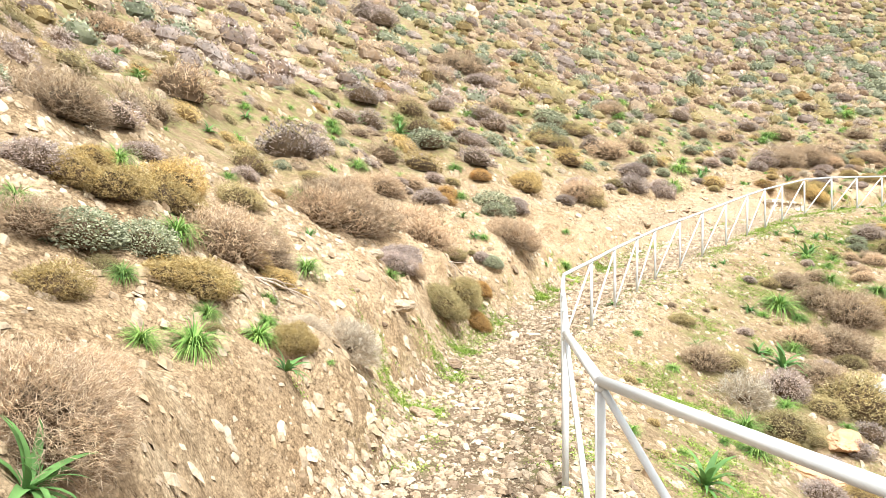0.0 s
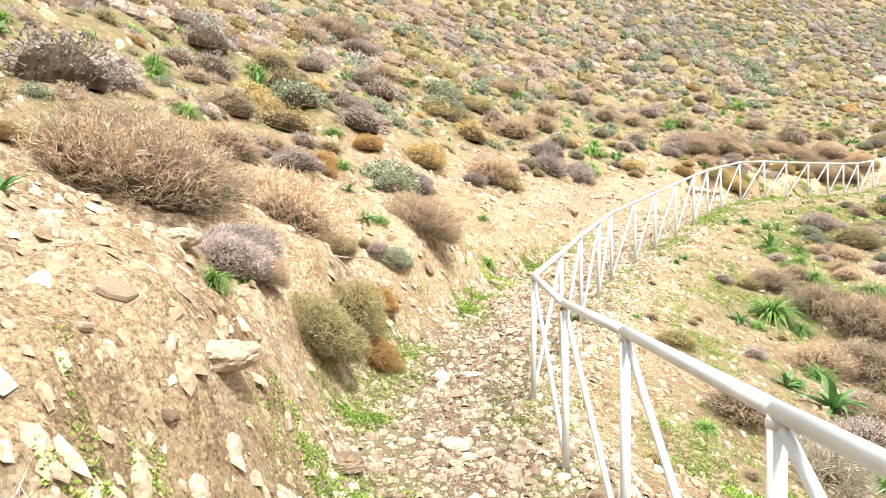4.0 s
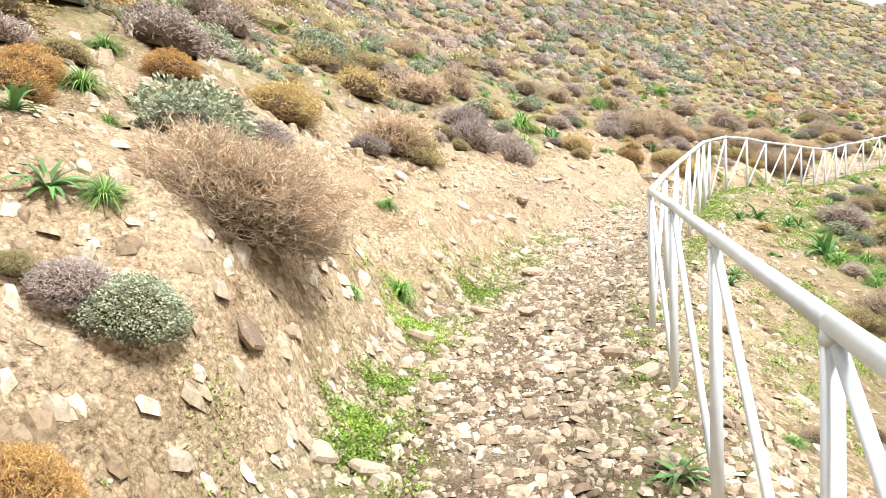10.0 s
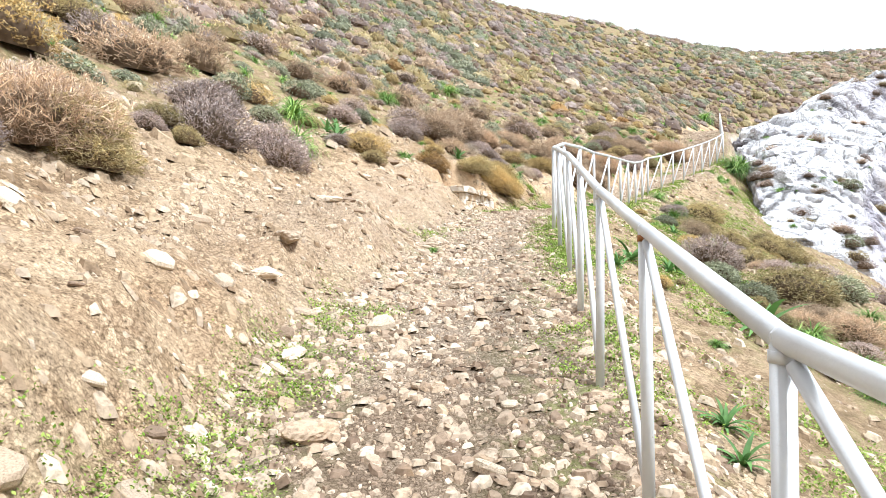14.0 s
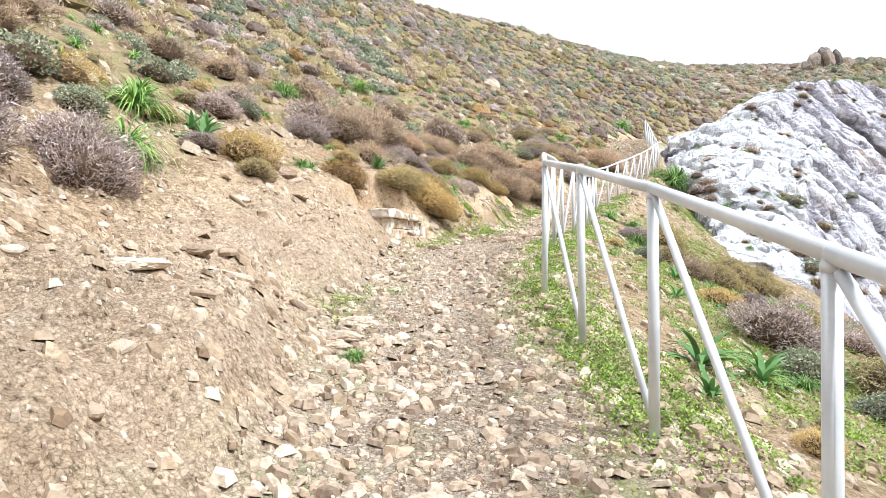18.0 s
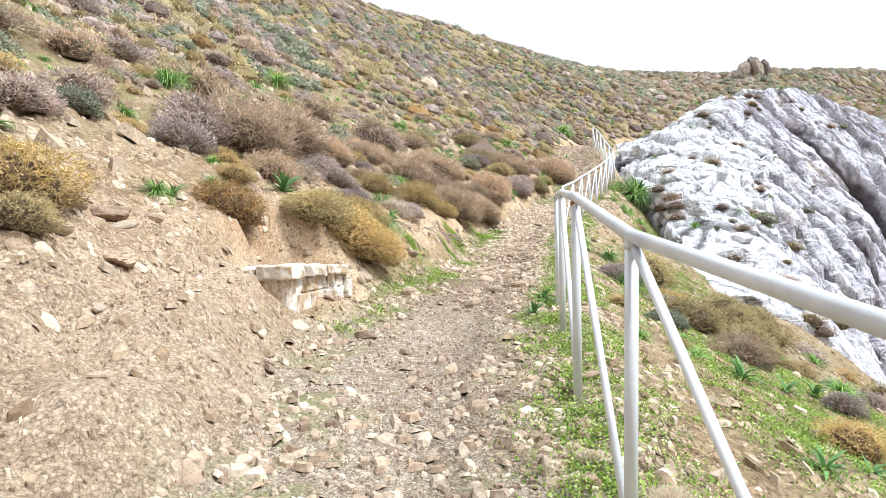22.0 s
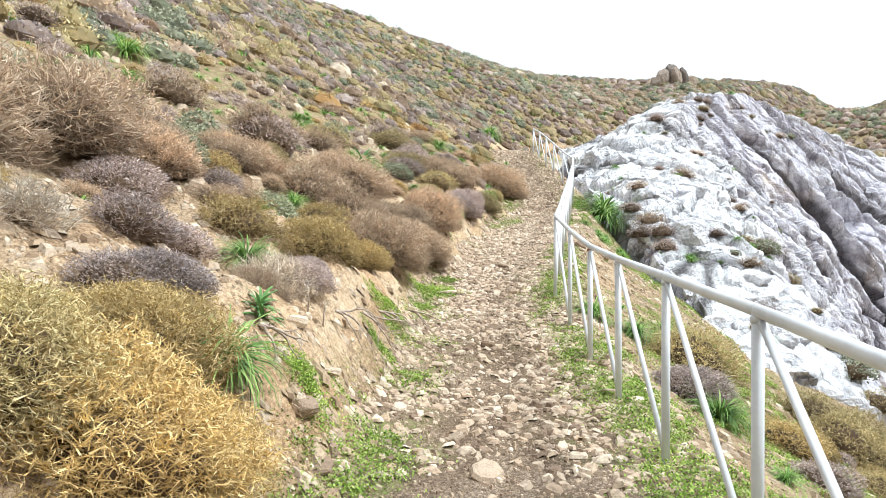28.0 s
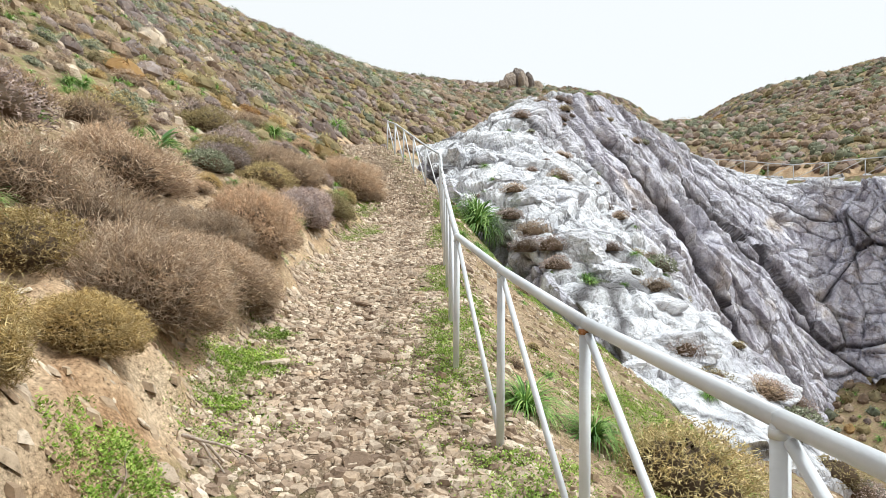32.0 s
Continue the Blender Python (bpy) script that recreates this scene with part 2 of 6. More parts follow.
def ramp(t, fac, stops):
    r = t.nodes.new("ShaderNodeValToRGB")
    e = r.color_ramp.elements
    while len(e) < len(stops):
        e.new(0.5)
    for el, (p, c) in zip(e, stops):
        el.position, el.color = p, (*c, 1) if len(c) == 3 else c
    t.links.new(fac, r.inputs[0])
    return r.outputs[0]


def mix(t, fac, a, b, mode="MIX"):
    n = t.nodes.new("ShaderNodeMix")
    n.data_type, n.blend_type = "RGBA", mode
    for sock, v in ((n.inputs["Factor"], fac), (n.inputs["A"], a), (n.inputs["B"], b)):
        if isinstance(v, (int, float)):
            sock.default_value = v
        elif isinstance(v, tuple):
            sock.default_value = (*v, 1)
        else:
            t.links.new(v, sock)
    return n.outputs["Result"]


def relief(t, b, height, strength=0.5, distance=0.02):
    n = node(t, "ShaderNodeBump", Strength=strength, Distance=distance)
    t.links.new(height, n.inputs["Height"])
    t.links.new(n.outputs[0], b.inputs["Normal"])


def attribute(t, name):
    n = t.nodes.new("ShaderNodeAttribute")
    n.attribute_name = name
    return n.outputs["Fac"]


def ground_material():
    m, t, b = shader("soil", 0.95, 0.15)
    co = coords(t)
    def chips(scale, edge, low, high):
        """Broken flakes of slate, each with its own tone, and dark gaps where they part."""
        w = node(t, "ShaderNodeTexNoise", Scale=scale * 0.9, Detail=5.0)
        t.links.new(co, w.inputs["Vector"])
        off = node(t, "ShaderNodeVectorMath")
        off.operation = "MULTIPLY_ADD"
        off.inputs[1].default_value = (1.6 / scale,) * 3
        t.links.new(w.outputs["Color"], off.inputs[0])
        t.links.new(co, off.inputs[2])
        v = node(t, "ShaderNodeTexVoronoi", Scale=scale)
        e = node(t, "ShaderNodeTexVoronoi", Scale=scale)
        e.feature = "DISTANCE_TO_EDGE"
        t.links.new(off.outputs[0], v.inputs["Vector"])
        t.links.new(off.outputs[0], e.inputs["Vector"])
        tone = ramp(t, v.outputs["Color"], [(0.15, low), (0.5, (1.0, 0.99, 0.97)), (0.85, high)])
        gap = ramp(t, e.outputs["Distance"], [(0.0, (0.42, 0.38, 0.34)), (edge, (1, 1, 1))])
        return mix(t, 0.9, tone, gap, "MULTIPLY")

    large = chips(13.0, 0.12, (0.62, 0.58, 0.54), (1.3, 1.3, 1.28))
    fine = chips(42.0, 0.16, (0.72, 0.69, 0.66), (1.2, 1.19, 1.17))
    here = ramp(t, noise_of(t, co, 2.3, 6, 0.65), [(0.40, (0.0, 0.0, 0.0)), (0.55, (1, 1, 1))])
    soil = ramp(t, noise_of(t, co, 1.1, 7, 0.6), [(0.25, (0.34, 0.235, 0.145)), (0.5, (0.52, 0.395, 0.27)), (0.75, (0.69, 0.57, 0.43))])
    grit = ramp(t, noise_of(t, co, 38, 7, 0.75), [(0.36, (0.22, 0.19, 0.17)), (0.45, (0.80, 0.78, 0.76)), (0.58, (1.08, 1.08, 1.08)), (0.68, (1.5, 1.5, 1.48))])
    soil = mix(t, 1.0, soil, grit, "MULTIPLY")
    soil = mix(t, 0.75, mix(t, here, soil, mix(t, 1.0, soil, large, "MULTIPLY")), fine, "MULTIPLY")
    track = ramp(t, noise_of(t, co, 2.2, 6, 0.6), [(0.3, (0.16, 0.112, 0.076)), (0.52, (0.28, 0.21, 0.152)), (0.8, (0.44, 0.36, 0.28))])
    track = mix(t, 1.0, track, fine, "MULTIPLY")
    track = mix(t, 0.7, track, grit, "MULTIPLY")
    gravel = ramp(t, noise_of(t, co, 5, 7, 0.7), [(0.3, (0.40, 0.325, 0.255)), (0.5, (0.53, 0.45, 0.37)), (0.7, (0.64, 0.57, 0.49))])
    gravel = mix(t, 0.8, mix(t, 1.0, gravel, fine, "MULTIPLY"), grit, "MULTIPLY")
    track = mix(t, attribute(t, "worn"), track, gravel)
    c = mix(t, attribute(t, "path"), soil, track)
    red = ramp(t, noise_of(t, co, 1.6, 6, 0.6), [(0.3, (0.47, 0.285, 0.155)), (0.5, (0.66, 0.485, 0.315)), (0.72, (0.80, 0.66, 0.485))])
    red = mix(t, 0.9, red, grit, "MULTIPLY")
    red = mix(t, here, red, mix(t, 0.8, red, fine, "MULTIPLY"))
    c = mix(t, attribute(t, "cut"), c, red)
    crag = ramp(t, noise_of(t, co, 1.6, 8, 0.7), [(0.3, (0.24, 0.225, 0.22)), (0.5, (0.48, 0.46, 0.45)), (0.7, (0.78, 0.76, 0.73))])
    c = mix(t, attribute(t, "cliff"), c, crag)
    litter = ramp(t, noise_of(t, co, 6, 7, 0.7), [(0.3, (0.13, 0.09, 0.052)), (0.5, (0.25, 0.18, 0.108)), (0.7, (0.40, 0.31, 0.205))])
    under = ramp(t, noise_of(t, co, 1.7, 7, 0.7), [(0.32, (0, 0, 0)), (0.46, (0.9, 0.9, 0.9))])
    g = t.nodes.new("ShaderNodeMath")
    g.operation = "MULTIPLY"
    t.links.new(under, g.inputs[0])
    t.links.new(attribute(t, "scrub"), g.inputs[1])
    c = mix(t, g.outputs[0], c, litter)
    moss = ramp(t, noise_of(t, co, 18, 6, 0.7), [(0.3, (0.09, 0.115, 0.03)), (0.5, (0.22, 0.245, 0.08)), (0.7, (0.37, 0.35, 0.17))])
    patch = ramp(t, noise_of(t, co, 3.1, 7, 0.7), [(0.47, (0, 0, 0)), (0.58, (0.85, 0.85, 0.85))])
    g = t.nodes.new("ShaderNodeMath")
    g.operation = "MULTIPLY"
    t.links.new(patch, g.inputs[0])
    t.links.new(attribute(t, "green"), g.inputs[1])
    c = mix(t, g.outputs[0], c, moss)
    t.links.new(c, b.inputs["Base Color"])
    h = t.nodes.new("ShaderNodeMath")
    h.operation = "ADD"
    t.links.new(noise_of(t, co, 16, 8, 0.75), h.inputs[0])
    t.links.new(noise_of(t, co, 55, 6, 0.75), h.inputs[1])
    relief(t, b, h.outputs[0], 0.8, 0.022)
    return m


def stone_material(name="slate stone", tones=((0.20, 0.14, 0.10), (0.47, 0.36, 0.26), (0.70, 0.59, 0.46)), island=True):
    m, t, b = shader(name, 0.85, 0.25)
    co = coords(t)
    g = t.nodes.new("ShaderNodeNewGeometry")
    o = t.nodes.new("ShaderNodeObjectInfo")
    base = ramp(t, g.outputs["Random Per Island"] if island else o.outputs["Random"], [(0.0, tones[0]), (0.35, tones[1]), (0.7, (0.42, 0.335, 0.255)), (1.0, tones[2])])
    grain = ramp(t, noise_of(t, co, 30, 6, 0.65), [(0.3, (0.48, 0.46, 0.43)), (0.5, (1.0, 1.0, 1.0)), (0.7, (1.22, 1.22, 1.22))])
    rust = ramp(t, noise_of(t, co, 7, 4), [(0.58, (0, 0, 0)), (0.80, (0.8, 0.8, 0.8))])
    c = mix(t, 1.0, base, grain, "MULTIPLY")
    c = mix(t, rust, c, (0.46, 0.31, 0.18))
    t.links.new(c, b.inputs["Base Color"])
    relief(t, b, noise_of(t, co, 60, 6, 0.7), 0.5, 0.01)
    return m


def limestone_material():
    m, t, b = shader("pale limestone", 0.85, 0.3)
    co = coords(t)
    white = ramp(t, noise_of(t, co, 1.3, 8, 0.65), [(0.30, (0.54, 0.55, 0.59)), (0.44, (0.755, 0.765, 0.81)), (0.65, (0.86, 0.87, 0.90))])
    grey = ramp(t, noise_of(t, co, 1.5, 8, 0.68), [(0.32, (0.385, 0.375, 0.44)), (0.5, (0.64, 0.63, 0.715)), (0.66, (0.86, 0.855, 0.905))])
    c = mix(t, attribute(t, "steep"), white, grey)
    st = node(t, "ShaderNodeMapping")
    st.inputs["Rotation"].default_value = (radians(35), 0, radians(20))
    st.inputs["Scale"].default_value = (1.0, 1.0, 0.22)
    t.links.new(co, st.inputs["Vector"])
    streak = ramp(t, noise_of(t, st.outputs[0], 1.5, 7, 0.65), [(0.36, (0.52, 0.49, 0.51)), (0.50, (1, 1, 1)), (0.7, (1.12, 1.12, 1.12))])
    s2 = t.nodes.new("ShaderNodeMath")
    s2.operation = "MULTIPLY_ADD"
    s2.inputs[1].default_value, s2.inputs[2].default_value = 0.65, 0.25
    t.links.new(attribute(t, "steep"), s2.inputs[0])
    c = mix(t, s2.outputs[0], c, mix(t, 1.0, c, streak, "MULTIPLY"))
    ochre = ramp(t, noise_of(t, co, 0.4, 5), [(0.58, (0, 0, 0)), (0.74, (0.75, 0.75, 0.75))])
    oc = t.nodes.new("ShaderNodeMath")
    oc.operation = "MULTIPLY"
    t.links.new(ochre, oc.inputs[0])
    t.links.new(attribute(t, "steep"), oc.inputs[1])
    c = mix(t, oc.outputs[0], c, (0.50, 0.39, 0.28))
    # dark along the joints, and painted dark inside the cleft for its shade
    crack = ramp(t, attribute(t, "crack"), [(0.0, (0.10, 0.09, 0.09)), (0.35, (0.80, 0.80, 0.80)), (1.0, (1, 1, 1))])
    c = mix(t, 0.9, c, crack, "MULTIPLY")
    seams = []
    half = node(t, "ShaderNodeMapping")
    half.inputs["Rotation"].default_value = (radians(35), 0, radians(20))
    half.inputs["Scale"].default_value = (1.0, 1.0, 0.42)
    t.links.new(co, half.inputs["Vector"])
    for scale, edge, deep, space in ((0.42, 0.016, 0.55, st), (1.0, 0.024, 0.50, half), (3.0, 0.04, 0.75, None)):
        where = space.outputs[0] if space else co
        w = node(t, "ShaderNodeTexNoise", Scale=scale * 1.4, Detail=5.0, Roughness=0.65)
        t.links.new(where, w.inputs["Vector"])
        off = node(t, "ShaderNodeVectorMath")
        off.operation = "MULTIPLY_ADD"
        off.inputs[1].default_value = (0.75 / scale,) * 3
        t.links.new(w.outputs["Color"], off.inputs[0])
        t.links.new(where, off.inputs[2])
        e = node(t, "ShaderNodeTexVoronoi", Scale=scale)
        e.feature = "DISTANCE_TO_EDGE"
        t.links.new(off.outputs[0], e.inputs["Vector"])
        seam = ramp(t, e.outputs["Distance"], [(0.0, (deep, deep * 0.96, deep * 0.94)), (edge, (0.95, 0.95, 0.95)), (0.3, (1.05, 1.05, 1.05))])
        fade = ramp(t, noise_of(t, co, scale * 0.9, 4, 0.6), [(0.40, (0.08, 0.08, 0.08)), (0.60, (1, 1, 1))])
        c = mix(t, fade, c, mix(t, 1.0, c, seam, "MULTIPLY"))
        seams.append(ramp(t, e.outputs["Distance"], [(0.0, (0, 0, 0)), (edge * 1.6, (0.75, 0.75, 0.75)), (0.45, (1, 1, 1))]))
    fine = ramp(t, noise_of(t, co, 11, 8, 0.75), [(0.32, (0.5, 0.5, 0.51)), (0.46, (0.96, 0.96, 0.96)), (0.7, (1.1, 1.1, 1.1))])
    c = mix(t, 1.0, c, fine, "MULTIPLY")
    t.links.new(c, b.inputs["Base Color"])
    h = t.nodes.new("ShaderNodeMath")
    h.operation = "ADD"
    t.links.new(noise_of(t, co, 4, 9, 0.75), h.inputs[0])
    t.links.new(mix(t, 0.4, seams[1], mix(t, 0.5, seams[0], seams[2])), h.inputs[1])
    relief(t, b, h.outputs[0], 0.9, 0.09)
    return m


def plant_material(name, dark, mid, light, per_object=0.25, gloss=0.15, thin=0.2, inner=None, second=None):
    m, t, b = shader(name, 0.75, gloss)
    co = coords(t)
    g = t.nodes.new("ShaderNodeNewGeometry")
    o = t.nodes.new("ShaderNodeObjectInfo")
    c = ramp(t, g.outputs["Random Per Island"], [(0.0, dark), (0.5, mid), (1.0, light)])
    if second:
        # patches of another growth
        patch = ramp(t, noise_of(t, co, 6.5, 4, 0.65), [(0.44, (0, 0, 0)), (0.58, (0.85, 0.85, 0.85))])
        c = mix(t, patch, c, mix(t, 0.45, second, c))
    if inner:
        # old wood inside, toned down like its shade; this year's growth at the tips
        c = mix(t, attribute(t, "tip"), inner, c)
    v = ramp(t, o.outputs["Random"], [(0.0, (1 - per_object,) * 3), (1.0, (1 + per_object, 1 + per_object * 0.8, 1 + per_object * 0.6))])
    c = mix(t, 1.0, c, v, "MULTIPLY")
    n = ramp(t, noise_of(t, co, 3.5, 3), [(0.35, (0.78, 0.78, 0.78)), (0.65, (1.12, 1.1, 1.05))])
    c = mix(t, 1.0, c, n, "MULTIPLY")
    t.links.new(c, b.inputs["Base Color"])
    tr = t.nodes.new("ShaderNodeBsdfTranslucent")
    t.links.new(c, tr.inputs[0])
    ms = node(t, "ShaderNodeMixShader", Fac=thin)
    t.links.new(b.outputs[0], ms.inputs[1])
    t.links.new(tr.outputs[0], ms.inputs[2])
    t.links.new(ms.outputs[0], t.nodes["Material Output"].inputs[0])
    return m


def paint_material():
    m, t, b = shader("white rail paint", 0.45, 0.5)
    co = coords(t)
    c = ramp(t, noise_of(t, co, 3.0, 5, 0.6), [(0.3, (0.52, 0.54, 0.58)), (0.7, (0.70, 0.72, 0.75))])
    chips = ramp(t, noise_of(t, co, 16, 7, 0.75), [(0.70, (0, 0, 0)), (0.74, (1, 1, 1))])
    c = mix(t, chips, c, (0.36, 0.22, 0.14))
    t.links.new(c, b.inputs["Base Color"])
    relief(t, b, noise_of(t, co, 55, 4), 0.25, 0.004)
    return m


def rust_material():
    m, t, b = shader("rusty weld", 0.85, 0.2)
    co = coords(t)
    t.links.new(ramp(t, noise_of(t, co, 40, 5), [(0.3, (0.16, 0.07, 0.03)), (0.6, (0.42, 0.2, 0.09)), (0.8, (0.62, 0.55, 0.5))]), b.inputs["Base Color"])
    relief(t, b, noise_of(t, co, 90, 4), 0.5, 0.004)
    return m


def whitewash_material():
    m, t, b = shader("flaking whitewash on stone", 0.9, 0.2)
    co = coords(t)
    o = t.nodes.new("ShaderNodeObjectInfo")
    stone = ramp(t, noise_of(t, co, 6, 6, 0.65), [(0.3, (0.30, 0.22, 0.15)), (0.55, (0.50, 0.38, 0.25)), (0.8, (0.60, 0.50, 0.38))])
    worn = ramp(t, noise_of(t, co, 4.5, 7, 0.7), [(0.46, (1, 1, 1)), (0.54, (0, 0, 0))])
    amount = ramp(t, o.outputs["Random"], [(0.0, (0.25, 0.25, 0.25)), (0.5, (0.8, 0.8, 0.8)), (1.0, (1, 1, 1))])
    w = mix(t, 1.0, worn, amount, "MULTIPLY")
    c = mix(t, w, stone, (0.77, 0.735, 0.68))
    t.links.new(c, b.inputs["Base Color"])
    relief(t, b, noise_of(t, co, 25, 7, 0.7), 0.6, 0.012)
    return m


SOIL = ground_material()
STONE = stone_material()
STONE_BANK = stone_material("ochre slate", ((0.22, 0.15, 0.095), (0.45, 0.345, 0.235), (0.66, 0.56, 0.43)))
STONE_THING = stone_material("loose slate stone", island=False)
LIME = limestone_material()
PAINT, RUST, WASH = paint_material(), rust_material(), whitewash_material()
PLANTS = {
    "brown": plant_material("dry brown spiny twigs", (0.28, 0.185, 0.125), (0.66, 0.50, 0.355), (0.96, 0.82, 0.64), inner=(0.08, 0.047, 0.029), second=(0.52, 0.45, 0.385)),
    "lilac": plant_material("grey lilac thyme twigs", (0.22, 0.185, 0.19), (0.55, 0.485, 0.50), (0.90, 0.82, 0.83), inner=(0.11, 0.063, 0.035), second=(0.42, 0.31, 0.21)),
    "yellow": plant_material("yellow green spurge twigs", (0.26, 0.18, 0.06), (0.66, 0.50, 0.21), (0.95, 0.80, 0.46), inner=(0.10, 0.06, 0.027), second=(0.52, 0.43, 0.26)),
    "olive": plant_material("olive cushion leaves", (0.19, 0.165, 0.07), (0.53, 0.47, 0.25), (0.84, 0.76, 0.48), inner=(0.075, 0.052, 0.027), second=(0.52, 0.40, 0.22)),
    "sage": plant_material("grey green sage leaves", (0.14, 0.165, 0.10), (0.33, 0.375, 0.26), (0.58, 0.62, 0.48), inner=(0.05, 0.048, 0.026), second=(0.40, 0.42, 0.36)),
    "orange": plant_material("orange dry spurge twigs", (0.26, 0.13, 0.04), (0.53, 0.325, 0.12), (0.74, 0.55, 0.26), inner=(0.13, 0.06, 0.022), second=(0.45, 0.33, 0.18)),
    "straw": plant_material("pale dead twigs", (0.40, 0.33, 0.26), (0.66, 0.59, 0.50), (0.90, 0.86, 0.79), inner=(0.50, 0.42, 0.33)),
    "green": plant_material("green strap leaves", (0.06, 0.15, 0.03), (0.19, 0.37, 0.08), (0.44, 0.60, 0.20), gloss=0.4),
    "squill": plant_material("broad green squill leaves", (0.05, 0.13, 0.04), (0.11, 0.25, 0.07), (0.24, 0.39, 0.16), gloss=0.45),
    "herb": plant_material("small bright green leaves", (0.14, 0.25, 0.035), (0.31, 0.46, 0.085), (0.55, 0.64, 0.22)),
    # near-black tone stands for the shade between the twigs inside a cushion
    "core": plant_material("shaded inner twigs", (0.04, 0.027, 0.018), (0.07, 0.048, 0.03), (0.11, 0.075, 0.048), thin=0.0),
}


# ---- mesh helpers ----
def mesh_of(name, verts, faces, material, smooth_shade=False):
    """A mesh from arrays of vertices and of faces that all have the same number of corners."""
    verts, faces = np.asarray(verts, np.float32), np.asarray(faces, np.int32)
    me = bpy.data.meshes.new(name)
    n, k = faces.shape
    me.vertices.add(len(verts))
    me.vertices.foreach_set("co", verts.ravel())
    me.loops.add(n * k)
    me.loops.foreach_set("vertex_index", faces.ravel())
    me.polygons.add(n)
    me.polygons.foreach_set("loop_start", np.arange(0, n * k, k, dtype=np.int32))
    me.polygons.foreach_set("use_smooth", np.full(n, smooth_shade))
    me.materials.append(material)
    me.update(calc_edges=True)
    return me


def put_attribute(me, name, values):
    a = me.attributes.new(name, "FLOAT", "POINT")
    a.data.foreach_set("value", np.asarray(values, np.float32).ravel())


def part(name, bm, material, parent, label=""):
    me = bpy.data.meshes.new(name)
    bm.to_mesh(me)
    bm.free()
    me.materials.append(material)
    ob = new(name, me)
    ob.parent = parent
    if label:
        tagged(ob, label)
    return ob


def tube(bm, a, b, r, sides=10, caps=True):
    """A round bar from a to b."""
    a, b = Vector(a), Vector(b)
    turn = (b - a).to_track_quat("Z", "Y").to_matrix()
    rings = []
    for p in (a, b):
        rings.append([bm.verts.new(p + turn @ Vector((r * math.cos(2 * math.pi * k / sides), r * math.sin(2 * math.pi * k / sides), 0))) for k in range(sides)])
    for k in range(sides):
        f = bm.faces.new((rings[0][k], rings[0][(k + 1) % sides], rings[1][(k + 1) % sides], rings[1][k]))
        f.smooth = True
    if caps:
        bm.faces.new(rings[0][::-1])
        bm.faces.new(rings[1])


# ---- ground: one sheet ----
def axis(fine_from, fine_to, step, low, high, near_low, near_high, cap):
    """Grid lines: fine in the middle, no wider than cap as far as the near limits, ever wider beyond."""
    def outward(start, end, limit, sign):
        rows, h, x = [], step, start
        while sign * (end - x) > 0:
            rows.append(x)
            h = min(h * 1.07, cap if sign * (limit - x) > 0 else 300)
            x += sign * h
        return rows + [end]
    right, left = outward(fine_to, high, near_high, 1), outward(fine_from, low, near_low, -1)
    return np.array(left[::-1] + list(np.arange(fine_from + step, fine_to - step / 2, step)) + right)


gx, gy = axis(-3, 24, 0.11, -3000, 3000, -12, 92, 0.5), axis(0.5, 30, 0.11, -3000, 3000, -12, 62, 0.55)
GX, GY = np.meshgrid(gx, gy, indexing="ij")
GZ, GS, GD, GE, GF, GP = ground_parts(GX, GY)
far = smooth(200, 700, np.hypot(GX - 30, GY - 20))
GZ = np.maximum(GZ, -26.0) * (1 - far) + far * -26.0
nx, ny = GX.shape
ids = np.arange(nx * ny).reshape(nx, ny)
quads = np.stack([ids[:-1, :-1], ids[1:, :-1], ids[1:, 1:], ids[:-1, 1:]], -1).reshape(-1, 4)
me = mesh_of("ground", np.stack([GX, GY, GZ], -1).reshape(-1, 3), quads, SOIL, True)
APRON = np.exp(-((GS - 52.8) / 4.2) ** 4) * smooth(-0.15, 0.1, GE) * (1 - smooth(0.9, 1.7, GE)) * (0.75 + 0.35 * vnoise(GX * 1.1, GY * 1.1, 4.0))
put_attribute(me, "path", np.clip(GP + 0.8 * APRON, 0, 1))
slope_now = np.hypot(np.gradient(GZ, gx, axis=0), np.gradient(GZ, gy, axis=1))
put_attribute(me, "cut", smooth(-0.05, 0.25, GE) * (1 - smooth(0.7, 2.2, GE)) * (0.7 + 0.3 * vnoise(GX * 0.9, GY * 0.9, 3.0)) * (0.35 + 0.65 * smooth(54, 62, GS)) + 0.8 * np.exp(-(((GX - 11.9) / 0.9) ** 2 + ((GY - 24.75) / 0.5) ** 2)) * (0.7 + 0.6 * vnoise(GX * 4, GY * 4, 6.0)))
edge = np.exp(-((GD - 0.0) / 0.45) ** 2) + 0.7 * np.exp(-((GE + 0.15) / 0.3) ** 2) + 0.4 * smooth(0.3, 1.2, GF) + 0.6 * smooth(1.5, 5, GE)
put_attribute(me, "cliff", smooth(0.75, 1.4, slope_now) * smooth(0.02, 0.4, GF) * smooth(76, 80, GS))
put_attribute(me, "worn", np.exp(-((GS - 53.5) / 5.5) ** 4) * (0.75 + 0.25 * vnoise(GX * 1.2, GY * 1.2, 5.0)))
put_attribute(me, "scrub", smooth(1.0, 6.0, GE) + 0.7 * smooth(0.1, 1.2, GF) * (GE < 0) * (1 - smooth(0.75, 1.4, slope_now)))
put_attribute(me, "green", np.clip(edge, 0, 1) * smooth(3, 7, GY + GX))
FIELDS = np.stack([GZ, GS, GD, GE, GF, GP], -1)


